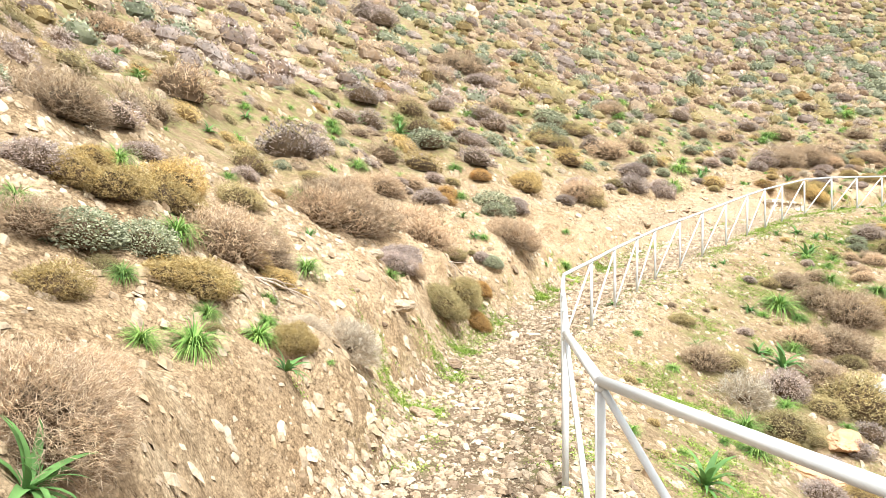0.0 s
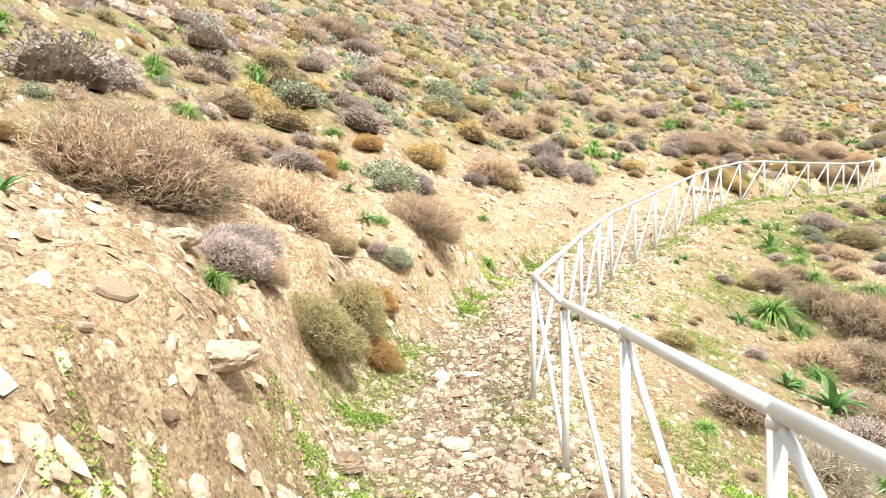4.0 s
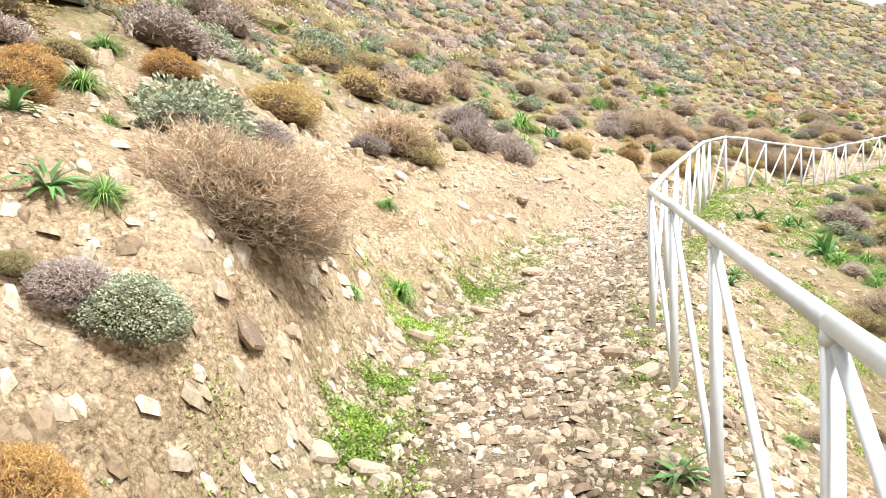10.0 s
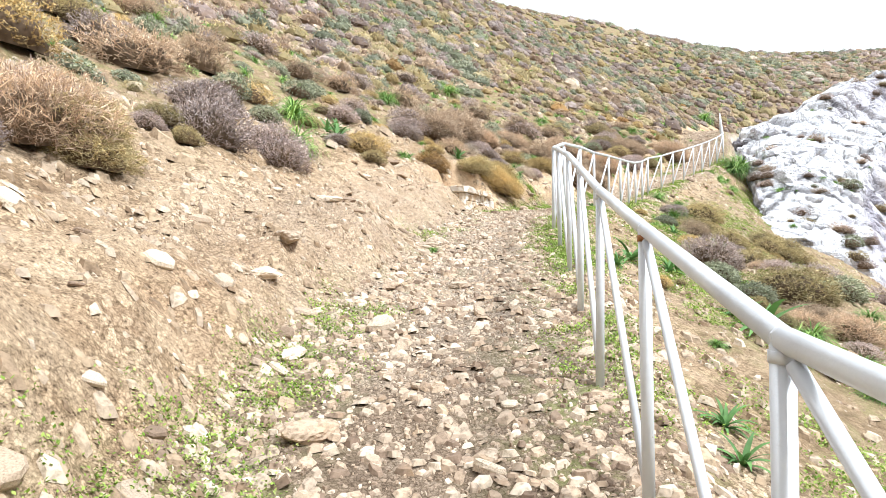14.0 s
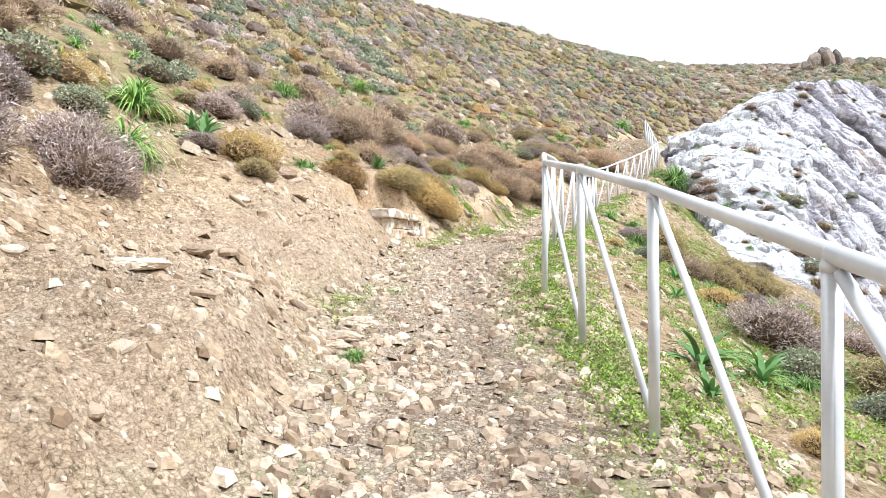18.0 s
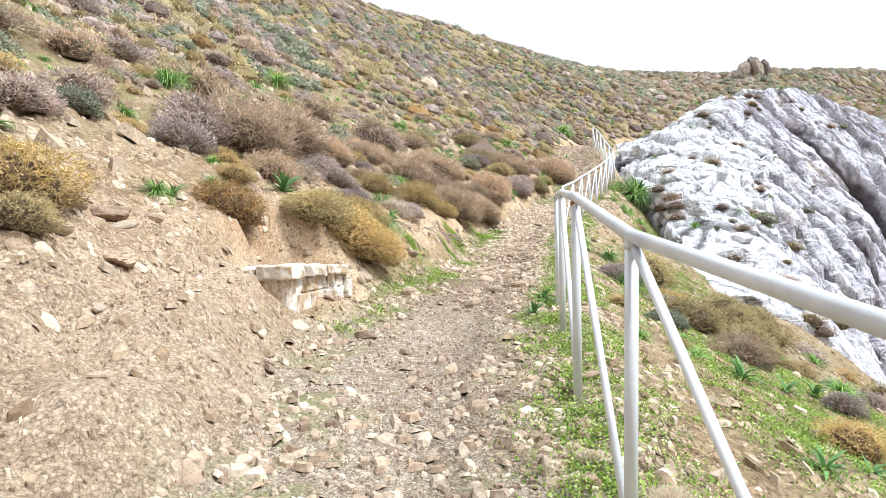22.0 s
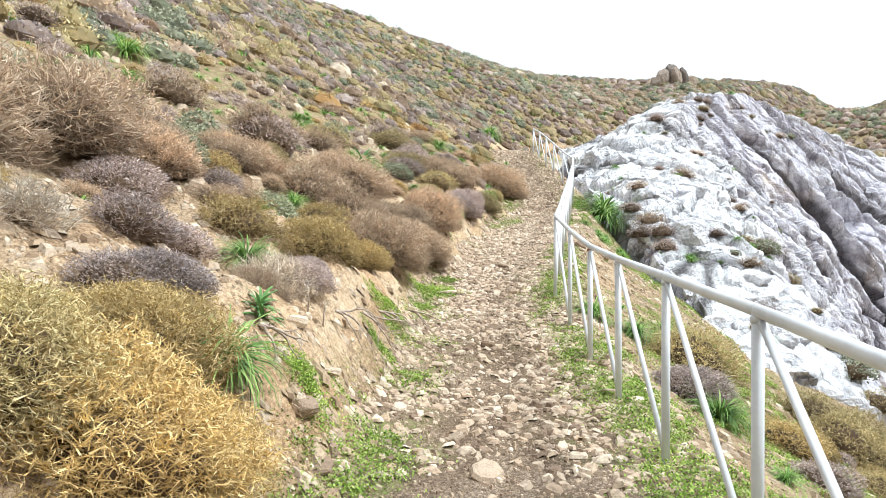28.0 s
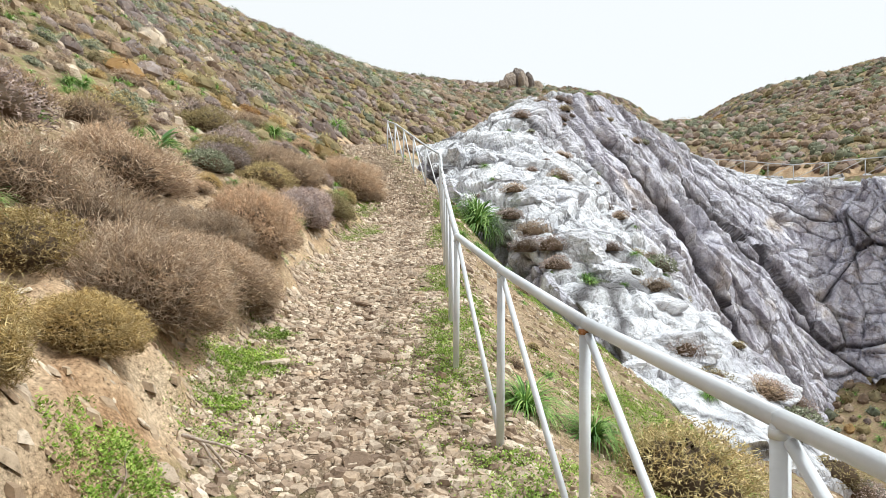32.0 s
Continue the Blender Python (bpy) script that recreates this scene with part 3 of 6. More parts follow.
def survey(x, y):
    """What the sheet of ground holds at places: height, metres along the line, beside it, past the path's edge, down the drop, on the path."""
    x, y = np.atleast_1d(np.asarray(x, float)), np.atleast_1d(np.asarray(y, float))
    i, j = np.clip(np.searchsorted(gx, x) - 1, 0, len(gx) - 2), np.clip(np.searchsorted(gy, y) - 1, 0, len(gy) - 2)
    u, v = ((x - gx[i]) / (gx[i + 1] - gx[i]))[:, None], ((y - gy[j]) / (gy[j + 1] - gy[j]))[:, None]
    q = FIELDS[i, j] * (1 - u) * (1 - v) + FIELDS[i + 1, j] * u * (1 - v) + FIELDS[i, j + 1] * (1 - u) * v + FIELDS[i + 1, j + 1] * u * v
    return q.T


def height(x, y):
    return survey(x, y)[0]


def incline(x, y, h=0.25):
    """The ground's rise to the east and to the north."""
    return (height(x + h, y) - height(x - h, y)) / (2 * h), (height(x, y + h) - height(x, y - h)) / (2 * h)


tagged(new("ground", me), "stony ochre hillside soil with a worn gravel footpath", "ground", kind="structure")


# ---- white rock above the gully ----
from mathutils.bvhtree import BVHTree

# lines along the rock, from its edge at the railing over the crest to the foot of the cliff
ROCK_EDGE = [(23.2, 24.2, 2.0), (27.5, 27.0, 4.0), (31.5, 29.7, 5.6), (36, 32.6, 7.25), (40, 34.3, 8.1), (46, 34, 8.8), (52, 33, 8.5), (60, 28, 9.0), (68.6, 20.9, 9.75), (65.5, 13.6, 9.25), (61.2, 3, 9.1)]
ROCK_SLAB = [(24.0, 23.6, 2.0), (28, 26.0, 4.15), (32.5, 28.9, 6.1), (37.3, 31.2, 8.0), (41.5, 32, 9.2), (46.5, 31.8, 10.9), (51.5, 30, 11.2), (58.5, 26.5, 10.3), (67.2, 20.1, 9.5), (64.6, 13, 9.0), (60.4, 3, 8.9)]
ROCK_CREST = [(24.5, 22.9, 1.7), (28.4, 25, 3.9), (33, 27.6, 6), (38, 29.6, 8.1), (42, 30.4, 10), (45.5, 30.2, 11.3), (50.3, 28.7, 12), (56.5, 25.8, 11.4), (64.4, 19.9, 9.1), (61.9, 13.2, 8.6), (58, 3.6, 8.6)]
ROCK_SHOULDER = [(25, 22.2, 1), (28.8, 23.9, 3), (34.2, 25.8, 5), (41, 27.6, 6.9), (45.3, 28, 7.8), (50, 27.3, 9.6), (54.5, 26, 9.8), (57, 23.2, 8), (62.2, 18.4, 6.8), (60.3, 12.6, 6.4), (56.4, 3.8, 6.4)]
ROCK_FACE = [(25.8, 21.2, -0.7), (30, 22.3, 0.4), (36, 23.3, 1.5), (43, 24.5, 3.2), (47.5, 25, 4.6), (50.5, 24.2, 4.9), (52.5, 22.9, 4.6), (54.5, 20.5, 3.4), (59.6, 16.9, 1.8), (58.1, 12.1, 1.4), (54.1, 4.1, 1.7)]
ROCK_FOOT = [(27.5, 19.3, -7), (31.5, 20, -8), (37, 20.3, -9), (42.5, 20.5, -9), (46, 20.3, -9), (49, 19.5, -9), (52, 18.5, -9), (55, 16.5, -9), (57.1, 15.2, -2.8), (55.9, 11.6, -1.8), (52.1, 4.6, -1.8)]


def limestone_outcrop():
    lines = []
    s_even = np.linspace(0, 1, 700)
    for row in (ROCK_EDGE, ROCK_SLAB, ROCK_CREST, ROCK_SHOULDER, ROCK_FACE, ROCK_FOOT):
        c = spline(row, 20)
        ref = spline(ROCK_SHOULDER, 20)
        s = np.concatenate([[0], np.cumsum(np.linalg.norm(np.diff(ref, axis=0), axis=1))])
        lines.append(np.stack([np.interp(s_even * s[-1], s, c[:, k]) for k in range(3)], -1))
    stack = np.stack(lines, 1)
    under = stack[:, :1] + np.array([0, 0, -1.2])
    stack = np.concatenate([under, stack], 1)
    rows = []
    for p in stack:
        ln = np.concatenate([[0], np.cumsum(np.linalg.norm(np.diff(p, axis=0), axis=1))])
        u = np.linspace(0, ln[-1], 250)
        rows.append(np.stack([np.interp(u, ln, p[:, k]) for k in range(3)], -1))
    P = np.array(rows)
    for _ in range(14):
        P[:, 1:-1] = (P[:, :-2] + 2 * P[:, 1:-1] + P[:, 2:]) / 4
    X, Y, ZZ = P[..., 0].copy(), P[..., 1].copy(), P[..., 2].copy()
    N = np.cross(np.gradient(P, axis=1), np.gradient(P, axis=0))
    N /= np.linalg.norm(N, axis=-1, keepdims=True) + 1e-9
    if N[..., 2].mean() < 0:
        N = -N
    # ribs between steep parallel joints that dip out over the gully
    dip = np.array([0.28, -0.60, -0.75])
    warp = np.stack([vnoise(X * 0.35, Y * 0.35, ZZ * 0.35 + k) for k in (0, 20, 40)], -1)
    Q = P + 0.7 * warp
    Q = Q - 0.74 * (Q @ dip)[..., None] * dip
    Q2 = P + 0.45 * warp
    Q2 = Q2 - 0.62 * (Q2 @ dip)[..., None] * dip
    Q1 = P + 0.35 * warp
    Q1 = Q1 - 0.68 * (Q1 @ dip)[..., None] * dip
    big, j1 = facets(*np.moveaxis(Q * 0.24, -1, 0), 1.2)
    mid, j2 = facets(*np.moveaxis(Q1 * 0.7, -1, 0), 1.0)
    small, j3 = facets(*np.moveaxis(Q2 * 1.5, -1, 0), 1.0)
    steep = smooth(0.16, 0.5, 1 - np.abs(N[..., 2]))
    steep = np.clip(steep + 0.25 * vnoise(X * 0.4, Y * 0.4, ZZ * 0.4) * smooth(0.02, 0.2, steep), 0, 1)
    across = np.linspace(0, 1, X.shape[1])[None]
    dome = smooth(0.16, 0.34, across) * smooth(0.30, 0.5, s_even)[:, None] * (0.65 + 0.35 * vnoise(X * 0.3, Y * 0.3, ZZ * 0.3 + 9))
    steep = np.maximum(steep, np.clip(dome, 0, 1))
    # relief grows toward the cliff
    groove = lambda j, w: 1 - np.clip(j / w, 0, 1)
    flatness = 1 - steep
    W = P + 0.25 * warp
    blk, jb = facets(*np.moveaxis(W * np.array([0.75, 0.75, 1.3]), -1, 0), 1.3)
    chip, jc = facets(*np.moveaxis(W * np.array([2.1, 2.1, 3.0]), -1, 0), 1.4)
    lift = flatness * (0.30 * blk + 0.09 * chip - 0.20 * groove(jb, 0.09) - 0.04 * groove(jc, 0.14))
    lift = lift + steep * (0.85 * big + 0.42 * mid + 0.16 * small + 0.04 * chip - 0.42 * groove(j1, 0.06) - 0.22 * groove(j2, 0.08) - 0.12 * groove(j3, 0.12))
    lift = lift + 0.10 * fbm(X * 0.8, Y * 0.8, ZZ * 0.5, 5, 0.6)
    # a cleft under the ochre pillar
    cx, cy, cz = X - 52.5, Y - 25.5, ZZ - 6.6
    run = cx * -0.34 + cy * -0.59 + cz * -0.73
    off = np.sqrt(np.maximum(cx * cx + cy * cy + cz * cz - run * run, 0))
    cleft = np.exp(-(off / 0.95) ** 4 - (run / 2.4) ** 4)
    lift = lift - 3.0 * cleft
    # the near end dies away into the ground
    lift = lift * (0.4 + 0.6 * smooth(0, 0.12, s_even)[:, None])
    P = P + N * lift[..., None]
    curtain = P[:1] + np.array([-0.2, 0.2, 0]) + np.array([0.0, 0, -1.0]) * np.linspace(0, 7, 24)[::-1, None, None]
    P = np.concatenate([curtain, P])
    pad = lambda v: np.concatenate([np.repeat(v[:1], 24, 0), v])
    steep, j1, j2, j3, jb, cleft = pad(steep), pad(j1), pad(j2), pad(j3), pad(jb), pad(cleft)
    # joints are cracks; the cleft's shade is put into the same colour value
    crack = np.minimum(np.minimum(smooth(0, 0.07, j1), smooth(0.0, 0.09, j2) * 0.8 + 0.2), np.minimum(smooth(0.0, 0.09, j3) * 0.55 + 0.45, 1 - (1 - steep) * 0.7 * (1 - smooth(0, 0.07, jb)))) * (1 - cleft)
    root = tagged(new("limestone_outcrop"), "pale limestone outcrop with white slab and cracked grey cliff", "rock")
    a, b = P.shape[:2]
    for name, label, r0, r1, c0, c1 in (
            ("slab", "white sloping slab beside the path", 0, 330, 0, 110), ("foot", "steep jointed rock below the slab", 0, 330, 109, b),
            ("dome", "rounded grey dome of the outcrop", 329, 560, 0, 110), ("cliff", "cracked grey cliff with a dark cleft", 329, 560, 109, b),
            ("rim", "pale rim of rock under the far railing", 559, a, 0, 110), ("gully_wall", "grey rock wall at the head of the gully", 559, a, 109, b)):
        V, n, m = P[r0:r1, c0:c1], min(r1, a) - r0, min(c1, b) - c0
        k = np.arange(n * m).reshape(n, m)
        faces = np.stack([k[:-1, :-1], k[:-1, 1:], k[1:, 1:], k[1:, :-1]], -1).reshape(-1, 4)
        me = mesh_of(name, V.reshape(-1, 3), faces, LIME, False)
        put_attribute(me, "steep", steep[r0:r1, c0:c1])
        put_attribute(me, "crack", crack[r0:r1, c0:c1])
        ob = new(name, me)
        ob.parent = root
        tagged(ob, label)
    half = P[::2, ::2]
    h = np.arange(half.shape[0] * half.shape[1]).reshape(half.shape[:2])
    tree = BVHTree.FromPolygons(half.reshape(-1, 3).tolist(), np.stack([h[:-1, :-1], h[:-1, 1:], h[1:, 1:], h[1:, :-1]], -1).reshape(-1, 4).tolist())
    return tree


ROCK_TREE = limestone_outcrop()


# ---- railing ----
RAIL_H, RAIL_R, POST_R, BRACE_R = 1.04, 0.0255, 0.024, 0.017


def railing(stops, label, bays):
    """Posts at even steps between the stops, a brace from each post's top to the foot of the one before."""
    places = []
    for (x0, y0), (x1, y1), n in zip(stops, stops[1:], bays):
        places += [(x0 + (x1 - x0) * k / n, y0 + (y1 - y0) * k / n) for k in range(n)]
    places.append(stops[-1])
    px, py = np.array(places).T
    pz = height(px, py)
    root = tagged(new("railing"), label, "railing")
    root.location = (px[0], py[0], pz[0])
    bpy.context.view_layer.update()
    tops = []
    for k in range(len(places)):
        foot = Vector((px[k], py[k], pz[k])) - root.location
        lean = Vector((random.uniform(-0.012, 0.012), random.uniform(-0.012, 0.012), RAIL_H + 0.045 * math.exp(-((px[k] - 9.3) / 1.9) ** 2)))
        tops.append(foot + lean)
    for k, top in enumerate(tops):
        foot = Vector((px[k], py[k], pz[k])) - root.location
        bm = bmesh.new()
        tube(bm, foot - Vector((0, 0, 0.15)), top, POST_R)
        post = part("post", bm, PAINT, root)
        bm = bmesh.new()
        tube(bm, top - Vector((0, 0, 0.045)), top - Vector((0, 0, 0.022)), POST_R + 0.003)
        part("weld_collar", bm, RUST if k % 6 == 4 else PAINT, post, "rusty weld under the rail" if k % 6 == 4 else "")
        if k:
            before = Vector((px[k - 1], py[k - 1], pz[k - 1])) - root.location
            way = (before - top).normalized()
            bm = bmesh.new()
            tube(bm, top + way * 0.05 - Vector((0, 0, 0.01)), before + Vector((0, 0, 0.05)) - way * 0.02, BRACE_R, 8)
            part("brace", bm, PAINT, root)
            bm = bmesh.new()
            tube(bm, tops[k - 1], top, RAIL_R, 12)
            bmesh.ops.create_icosphere(bm, subdivisions=2, radius=RAIL_R * 1.02, matrix=Matrix.Translation(top))
            part("top_rail", bm, PAINT, root)
    return root


railing([(2.2, -4.5), (1.7, -0.4), (1.12, 1.75), (0.69, 3.05), (0.82, 4.7), (1.48, 8.66), (1.73, 10.1), (3.0, 12.23), (4.4, 14.53), (6.05, 16.35), (7.92, 18.25), (9.76, 20.18), (10.8, 20.93), (12.05, 21.72), (13.27, 22.45), (15.62, 23.70), (17.75, 24.90), (20.02, 26.18), (25.3, 28.1), (30.3, 29.9), (37.8, 34.5)],
        "white-painted tubular steel railing with diagonal braces beside the path", [3, 2, 1, 1, 3, 1, 2, 2, 2, 2, 2, 1, 1, 1, 2, 2, 2, 4, 4, 5])
railing([(72.2, 23.8), (69.1, 20.4), (65.9, 17.7), (63.5, 12), (60, 3)], "white-painted tubular railing across the gully", [2, 2, 3, 5])

# ---- plants that stand out, by kind: place and half width ----
BROWN_A = [(-7.38, 15.68, 0.76), (-4.91, 13.12, 0.57), (-4.84, 11.59, 0.36), (-3.47, 6.39, 0.35), (-2.54, 4.35, 0.21), (-1.89, 6.04, 0.34), (-1.75, 6.85, 0.18), (-1.69, 6.51, 0.28), (-1.63, 10.92, 0.72), (-1.6, 12.48, 0.32), (-1.38, 16.37, 0.42), (-1.2, 13.99, 0.39), (-1.16, 2.27, 0.14), (-1.14, 22.26, 0.42), (-1.07, 1.85, 0.19), (-0.51, 12.84, 0.43), (-0.48, 10.02, 0.19), (-0.35, 11.9, 0.48), (-0.29, 28.47, 0.6), (0.77, 32.5, 1.13), (1.36, 13.92, 0.43), (2.12, 26.91, 0.48), (3.88, 20.04, 0.53), (3.9, 10.56, 0.29), (5.69, 24.64, 0.48), (5.89, 10.96, 0.41), (5.98, 24.82, 0.5), (7.08, 25.89, 0.45), (7.14, 12.66, 0.43), (7.33, 31, 0.71)]
BROWN_B = [(7.35, 14.95, 0.31), (7.53, 14.09, 0.36), (7.88, 13.56, 0.51), (7.99, 28.19, 0.47), (8.2, 15.4, 0.21), (8.58, 23.19, 0.05), (10.79, 29.58, 0.47), (11.95, 29.68, 0.36), (13.5, 28.3, 0.6), (13.52, 27.68, 0.61), (14.59, 29.2, 0.64), (14.84, 28.6, 0.6), (15.5, 29.26, 0.58), (15.51, 32.2, 0.56), (15.72, 28.7, 0.62), (16.64, 30.49, 0.59), (18.43, 30.38, 0.63), (18.85, 28.1, 0.46), (19.26, 29.81, 0.49), (19.45, 29.16, 0.48), (19.71, 33.41, 0.5), (20.3, 28.79, 0.67), (20.54, 32.08, 0.52), (21.08, 30.4, 0.53), (21.29, 28.91, 0.41), (21.57, 30.82, 0.62), (21.62, 32.56, 0.4), (22.54, 32.42, 0.39), (25.87, 31.34, 0.71), (29.06, 31.65, 0.59)]
BROWN_C = [(29.5, 31.88, 0.62), (15.1, 26.38, 0.19)]
LILAC_A = [(-3.82, 8.12, 0.29), (-3.61, 36.09, 1.3), (-3.4, 7.87, 0.2), (-3.09, 5.26, 0.27), (-2.89, 13.11, 0.6), (-2.54, 18.16, 0.34), (-2.39, 20.86, 0.59), (-2.05, 18.92, 0.44), (-0.68, 10.28, 0.33), (-0.67, 9.7, 0.27), (-0.27, 13.98, 0.29), (-0.14, 23.85, 0.47), (0.71, 13.01, 0.13), (0.76, 21.25, 0.62), (0.85, 18.56, 0.54), (1.36, 24.52, 0.54), (1.67, 30.41, 0.76), (1.74, 24.02, 0.51), (1.76, 17.09, 0.23), (1.79, 16.89, 0.23), (3.31, 19.18, 0.24), (3.98, 20.73, 0.47), (4.18, 24.84, 0.47), (5.08, 21.42, 0.18), (5.41, 25.35, 0.46), (5.9, 9.65, 0.21), (5.9, 22.05, 0.5), (6.29, 23.54, 0.45), (6.53, 14.98, 0.14), (6.57, 23.74, 0.45)]
LILAC_B = [(7.05, 22.55, 0.37), (7.11, 22.88, 0.35), (8.43, 16.19, 0.15), (8.69, 23.89, 0.19), (9.1, 24.53, 0.16), (9.98, 26.09, 0.34), (10.75, 32.04, 0.59), (11.33, 28, 0.36), (11.59, 19.07, 0.38), (12.36, 19.38, 0.24), (12.72, 27.73, 0.45), (12.93, 28.02, 0.51), (13.35, 29.94, 0.14), (13.78, 25.96, 0.2), (14.07, 26.02, 0.24), (14.2, 32.73, 0.5), (15.09, 27.96, 0.29), (15.23, 28.1, 0.29), (15.7, 26.5, 0.21), (14.86, 27.0, 0.26), (14.3, 26.6, 0.24), (15.97, 26.66, 0.16), (17.13, 23.01, 0.22), (18.18, 24.16, 0.33), (19.91, 38.24, 0.43), (20.38, 31.71, 0.58), (23.92, 29.85, 0.39), (24.41, 30.13, 0.4), (24.63, 31.76, 0.42), (25.54, 32.19, 0.47), (27.1, 34.2, 0.5)]
STRAW_A = [(-1.08, 5.55, 0.13), (-0.8, 5.97, 0.23), (-0.67, 9.95, 0.18), (4.19, 9.78, 0.32), (10.1, 20.17, 0.08), (10.27, 20.6, 0.04), (15.43, 26.56, 0.23)]
SAGE_A = [(-2.35, 4.53, 0.22), (-2.07, 4.85, 0.19), (-1.2, 11.59, 0.19), (-0.54, 18.94, 0.36), (-0.32, 18.77, 0.42), (0.92, 12.98, 0.17), (1.09, 14.9, 0.29), (1.1, 15.9, 0.42), (3.71, 24.75, 0.56), (3.88, 25.66, 0.62), (4.14, 27.15, 0.67), (7.2, 24.67, 0.31), (9.49, 26.94, 0.29), (10.68, 26.53, 0.21), (14.87, 22.07, 0.17), (16.33, 28.95, 0.32), (18.08, 30.94, 0.35), (18.72, 31.5, 0.31)]
OLIVE_A = [(-3.16, 11.39, 0.36), (-2.36, 8.07, 0.27), (-2.13, 4.44, 0.14), (-1.43, 4.36, 0.06), (-0.99, 21.44, 0.48), (-0.67, 19.93, 0.52), (-0.04, 10.38, 0.31), (0.21, 12.75, 0.18), (0.28, 11.25, 0.3), (0.4, 11.77, 0.2), (0.52, 12.98, 0.08), (1.06, 13.74, 0.1), (3.74, 24.26, 0.74), (4.15, 12.16, 0.2), (4.19, 20.17, 0.43), (4.24, 19.8, 0.28), (4.31, 10.65, 0.27), (4.48, 9.19, 0.33), (5.04, 26.55, 0.66), (5.36, 21.94, 0.28), (5.45, 21.3, 0.17), (6.17, 10.49, 0.58), (6.92, 14.88, 0.2), (8.8, 25.05, 0.19), (9.02, 23.37, 0.19), (9.63, 26.17, 0.23), (11.65, 18.03, 0.45), (12.8, 25.3, 0.4), (13.24, 25.74, 0.2), (16.48, 22.41, 0.4)]
OLIVE_B = [(16.55, 21.72, 0.43), (19.58, 22.71, 0.27), (20.06, 24.57, 0.53), (21.13, 23.01, 0.76), (22.75, 32.74, 0.36), (23.91, 33.49, 0.55), (24.8, 31.04, 0.4), (25.1, 32.09, 0.53), (26.87, 33.75, 0.52)]
ORANGE_A = [(0, 15.25, 0.26), (0.06, 15.57, 0.23), (0.5, 11.32, 0.23), (0.68, 12.28, 0.18), (0.95, 17.71, 0.25), (11.55, 25.22, 0.35)]
YELLOW_A = [(-2.8, 5.31, 0.21), (-2.53, 5.37, 0.26), (-2.53, 6.49, 0.31), (-2.36, 5.96, 0.27), (-2.13, 3.81, 0.18), (-1.82, 4.63, 0.14), (-1.76, 5.04, 0.22), (-1.75, 4.79, 0.23), (-1.68, 6.2, 0.16), (-1.68, 7.08, 0.12), (-1.47, 6.18, 0.13), (-1.29, 6.35, 0.05), (-1.07, 5.01, 0.14), (-0.52, 16.71, 0.45), (-0.01, 13.31, 0.09), (2.11, 18.92, 0.46), (2.28, 19.34, 0.36), (3.98, 22.41, 0.46), (7.6, 24.8, 0.29), (9.17, 23.85, 0.32), (13.2, 25.12, 0.42), (13.56, 25.53, 0.36), (15.86, 27.4, 0.29), (16.55, 27.06, 0.36), (17.39, 29.59, 0.31), (17.75, 27.52, 0.28), (18.33, 23.37, 0.28), (18.34, 28.71, 0.42), (19.72, 23.24, 0.24)]
SQUILL_A = [(-6.56, 14.07, 0.18), (-4.12, 12.29, 0.16), (-4.06, 14.42, 0.16), (-2.62, 18.98, 0.17), (-2.23, 18.45, 0.16), (-1.6, 8.32, 0.1), (-1.2, 19.47, 0.33), (-1.03, 4.57, 0.12), (-0.94, 1.58, 0.11), (-0.93, 11.95, 0.1), (0.38, 13.69, 0.09), (0.44, 21.12, 0.11), (0.58, 13.31, 0.11), (0.8, 24.61, 0.2), (2.14, 5.75, 0.23), (3.05, 12.51, 0.05), (4.05, 11.19, 0.1), (5.22, 11.64, 0.2), (5.39, 11.12, 0.33), (5.99, 13.69, 0.17), (6.02, 15.53, 0.1), (6.32, 15.79, 0.09), (6.81, 27.16, 0.17), (8.74, 16.87, 0.3), (8.75, 18.38, 0.15), (8.88, 24.27, 0.27), (9.07, 17.27, 0.2), (9.26, 25.35, 0.23), (9.46, 18.76, 0.27), (9.57, 25.54, 0.19)]
SQUILL_B = [(9.83, 18.51, 0.18), (10.2, 18.65, 0.2), (10.94, 25.12, 0.1), (11.48, 19.91, 0.08), (11.7, 18.45, 0.13), (12.02, 19.78, 0.12), (12.55, 27.55, 0.16), (12.61, 25.67, 0.23), (12.76, 22.4, 0.1), (13.34, 20.84, 0.15), (13.43, 22.65, 0.1), (13.67, 22.85, 0.07), (13.87, 20.64, 0.09), (14.44, 20.54, 0.13), (14.68, 25.87, 0.08), (14.73, 25.95, 0.1), (23.19, 31.79, 0.25), (24.05, 32.49, 0.3)]
TUFT_A = [(-5.68, 13.08, 0.26), (-4.17, 14.77, 0.18), (-2.9, 6.21, 0.2), (-2.73, 4.47, 0.16), (-2.71, 17.02, 0.27), (-2.59, 16.75, 0.24), (-2.33, 19.42, 0.21), (-2.23, 10.97, 0.28), (-2.06, 5.39, 0.2), (-1.98, 4.32, 0.11), (-1.86, 7.53, 0.14), (-1.77, 14.5, 0.26), (-1.66, 3.83, 0.12), (-1.56, 5.18, 0.08), (-1.53, 4.54, 0.11), (-1.46, 4.07, 0.18), (-1.41, 5.66, 0.1), (-1.35, 6.88, 0.19), (-1.31, 4.93, 0.16), (-1.31, 5.19, 0.1), (-1.27, 20.05, 0.36), (-1.19, 16.77, 0.23), (-0.83, 5.14, 0.04), (-0.69, 9.04, 0.14), (-0.6, 9.55, 0.11), (0.3, 17.98, 0.22), (0.39, 15.68, 0.21), (0.69, 14.45, 0.09), (0.78, 13.35, 0.11), (0.89, 24.3, 0.27)]
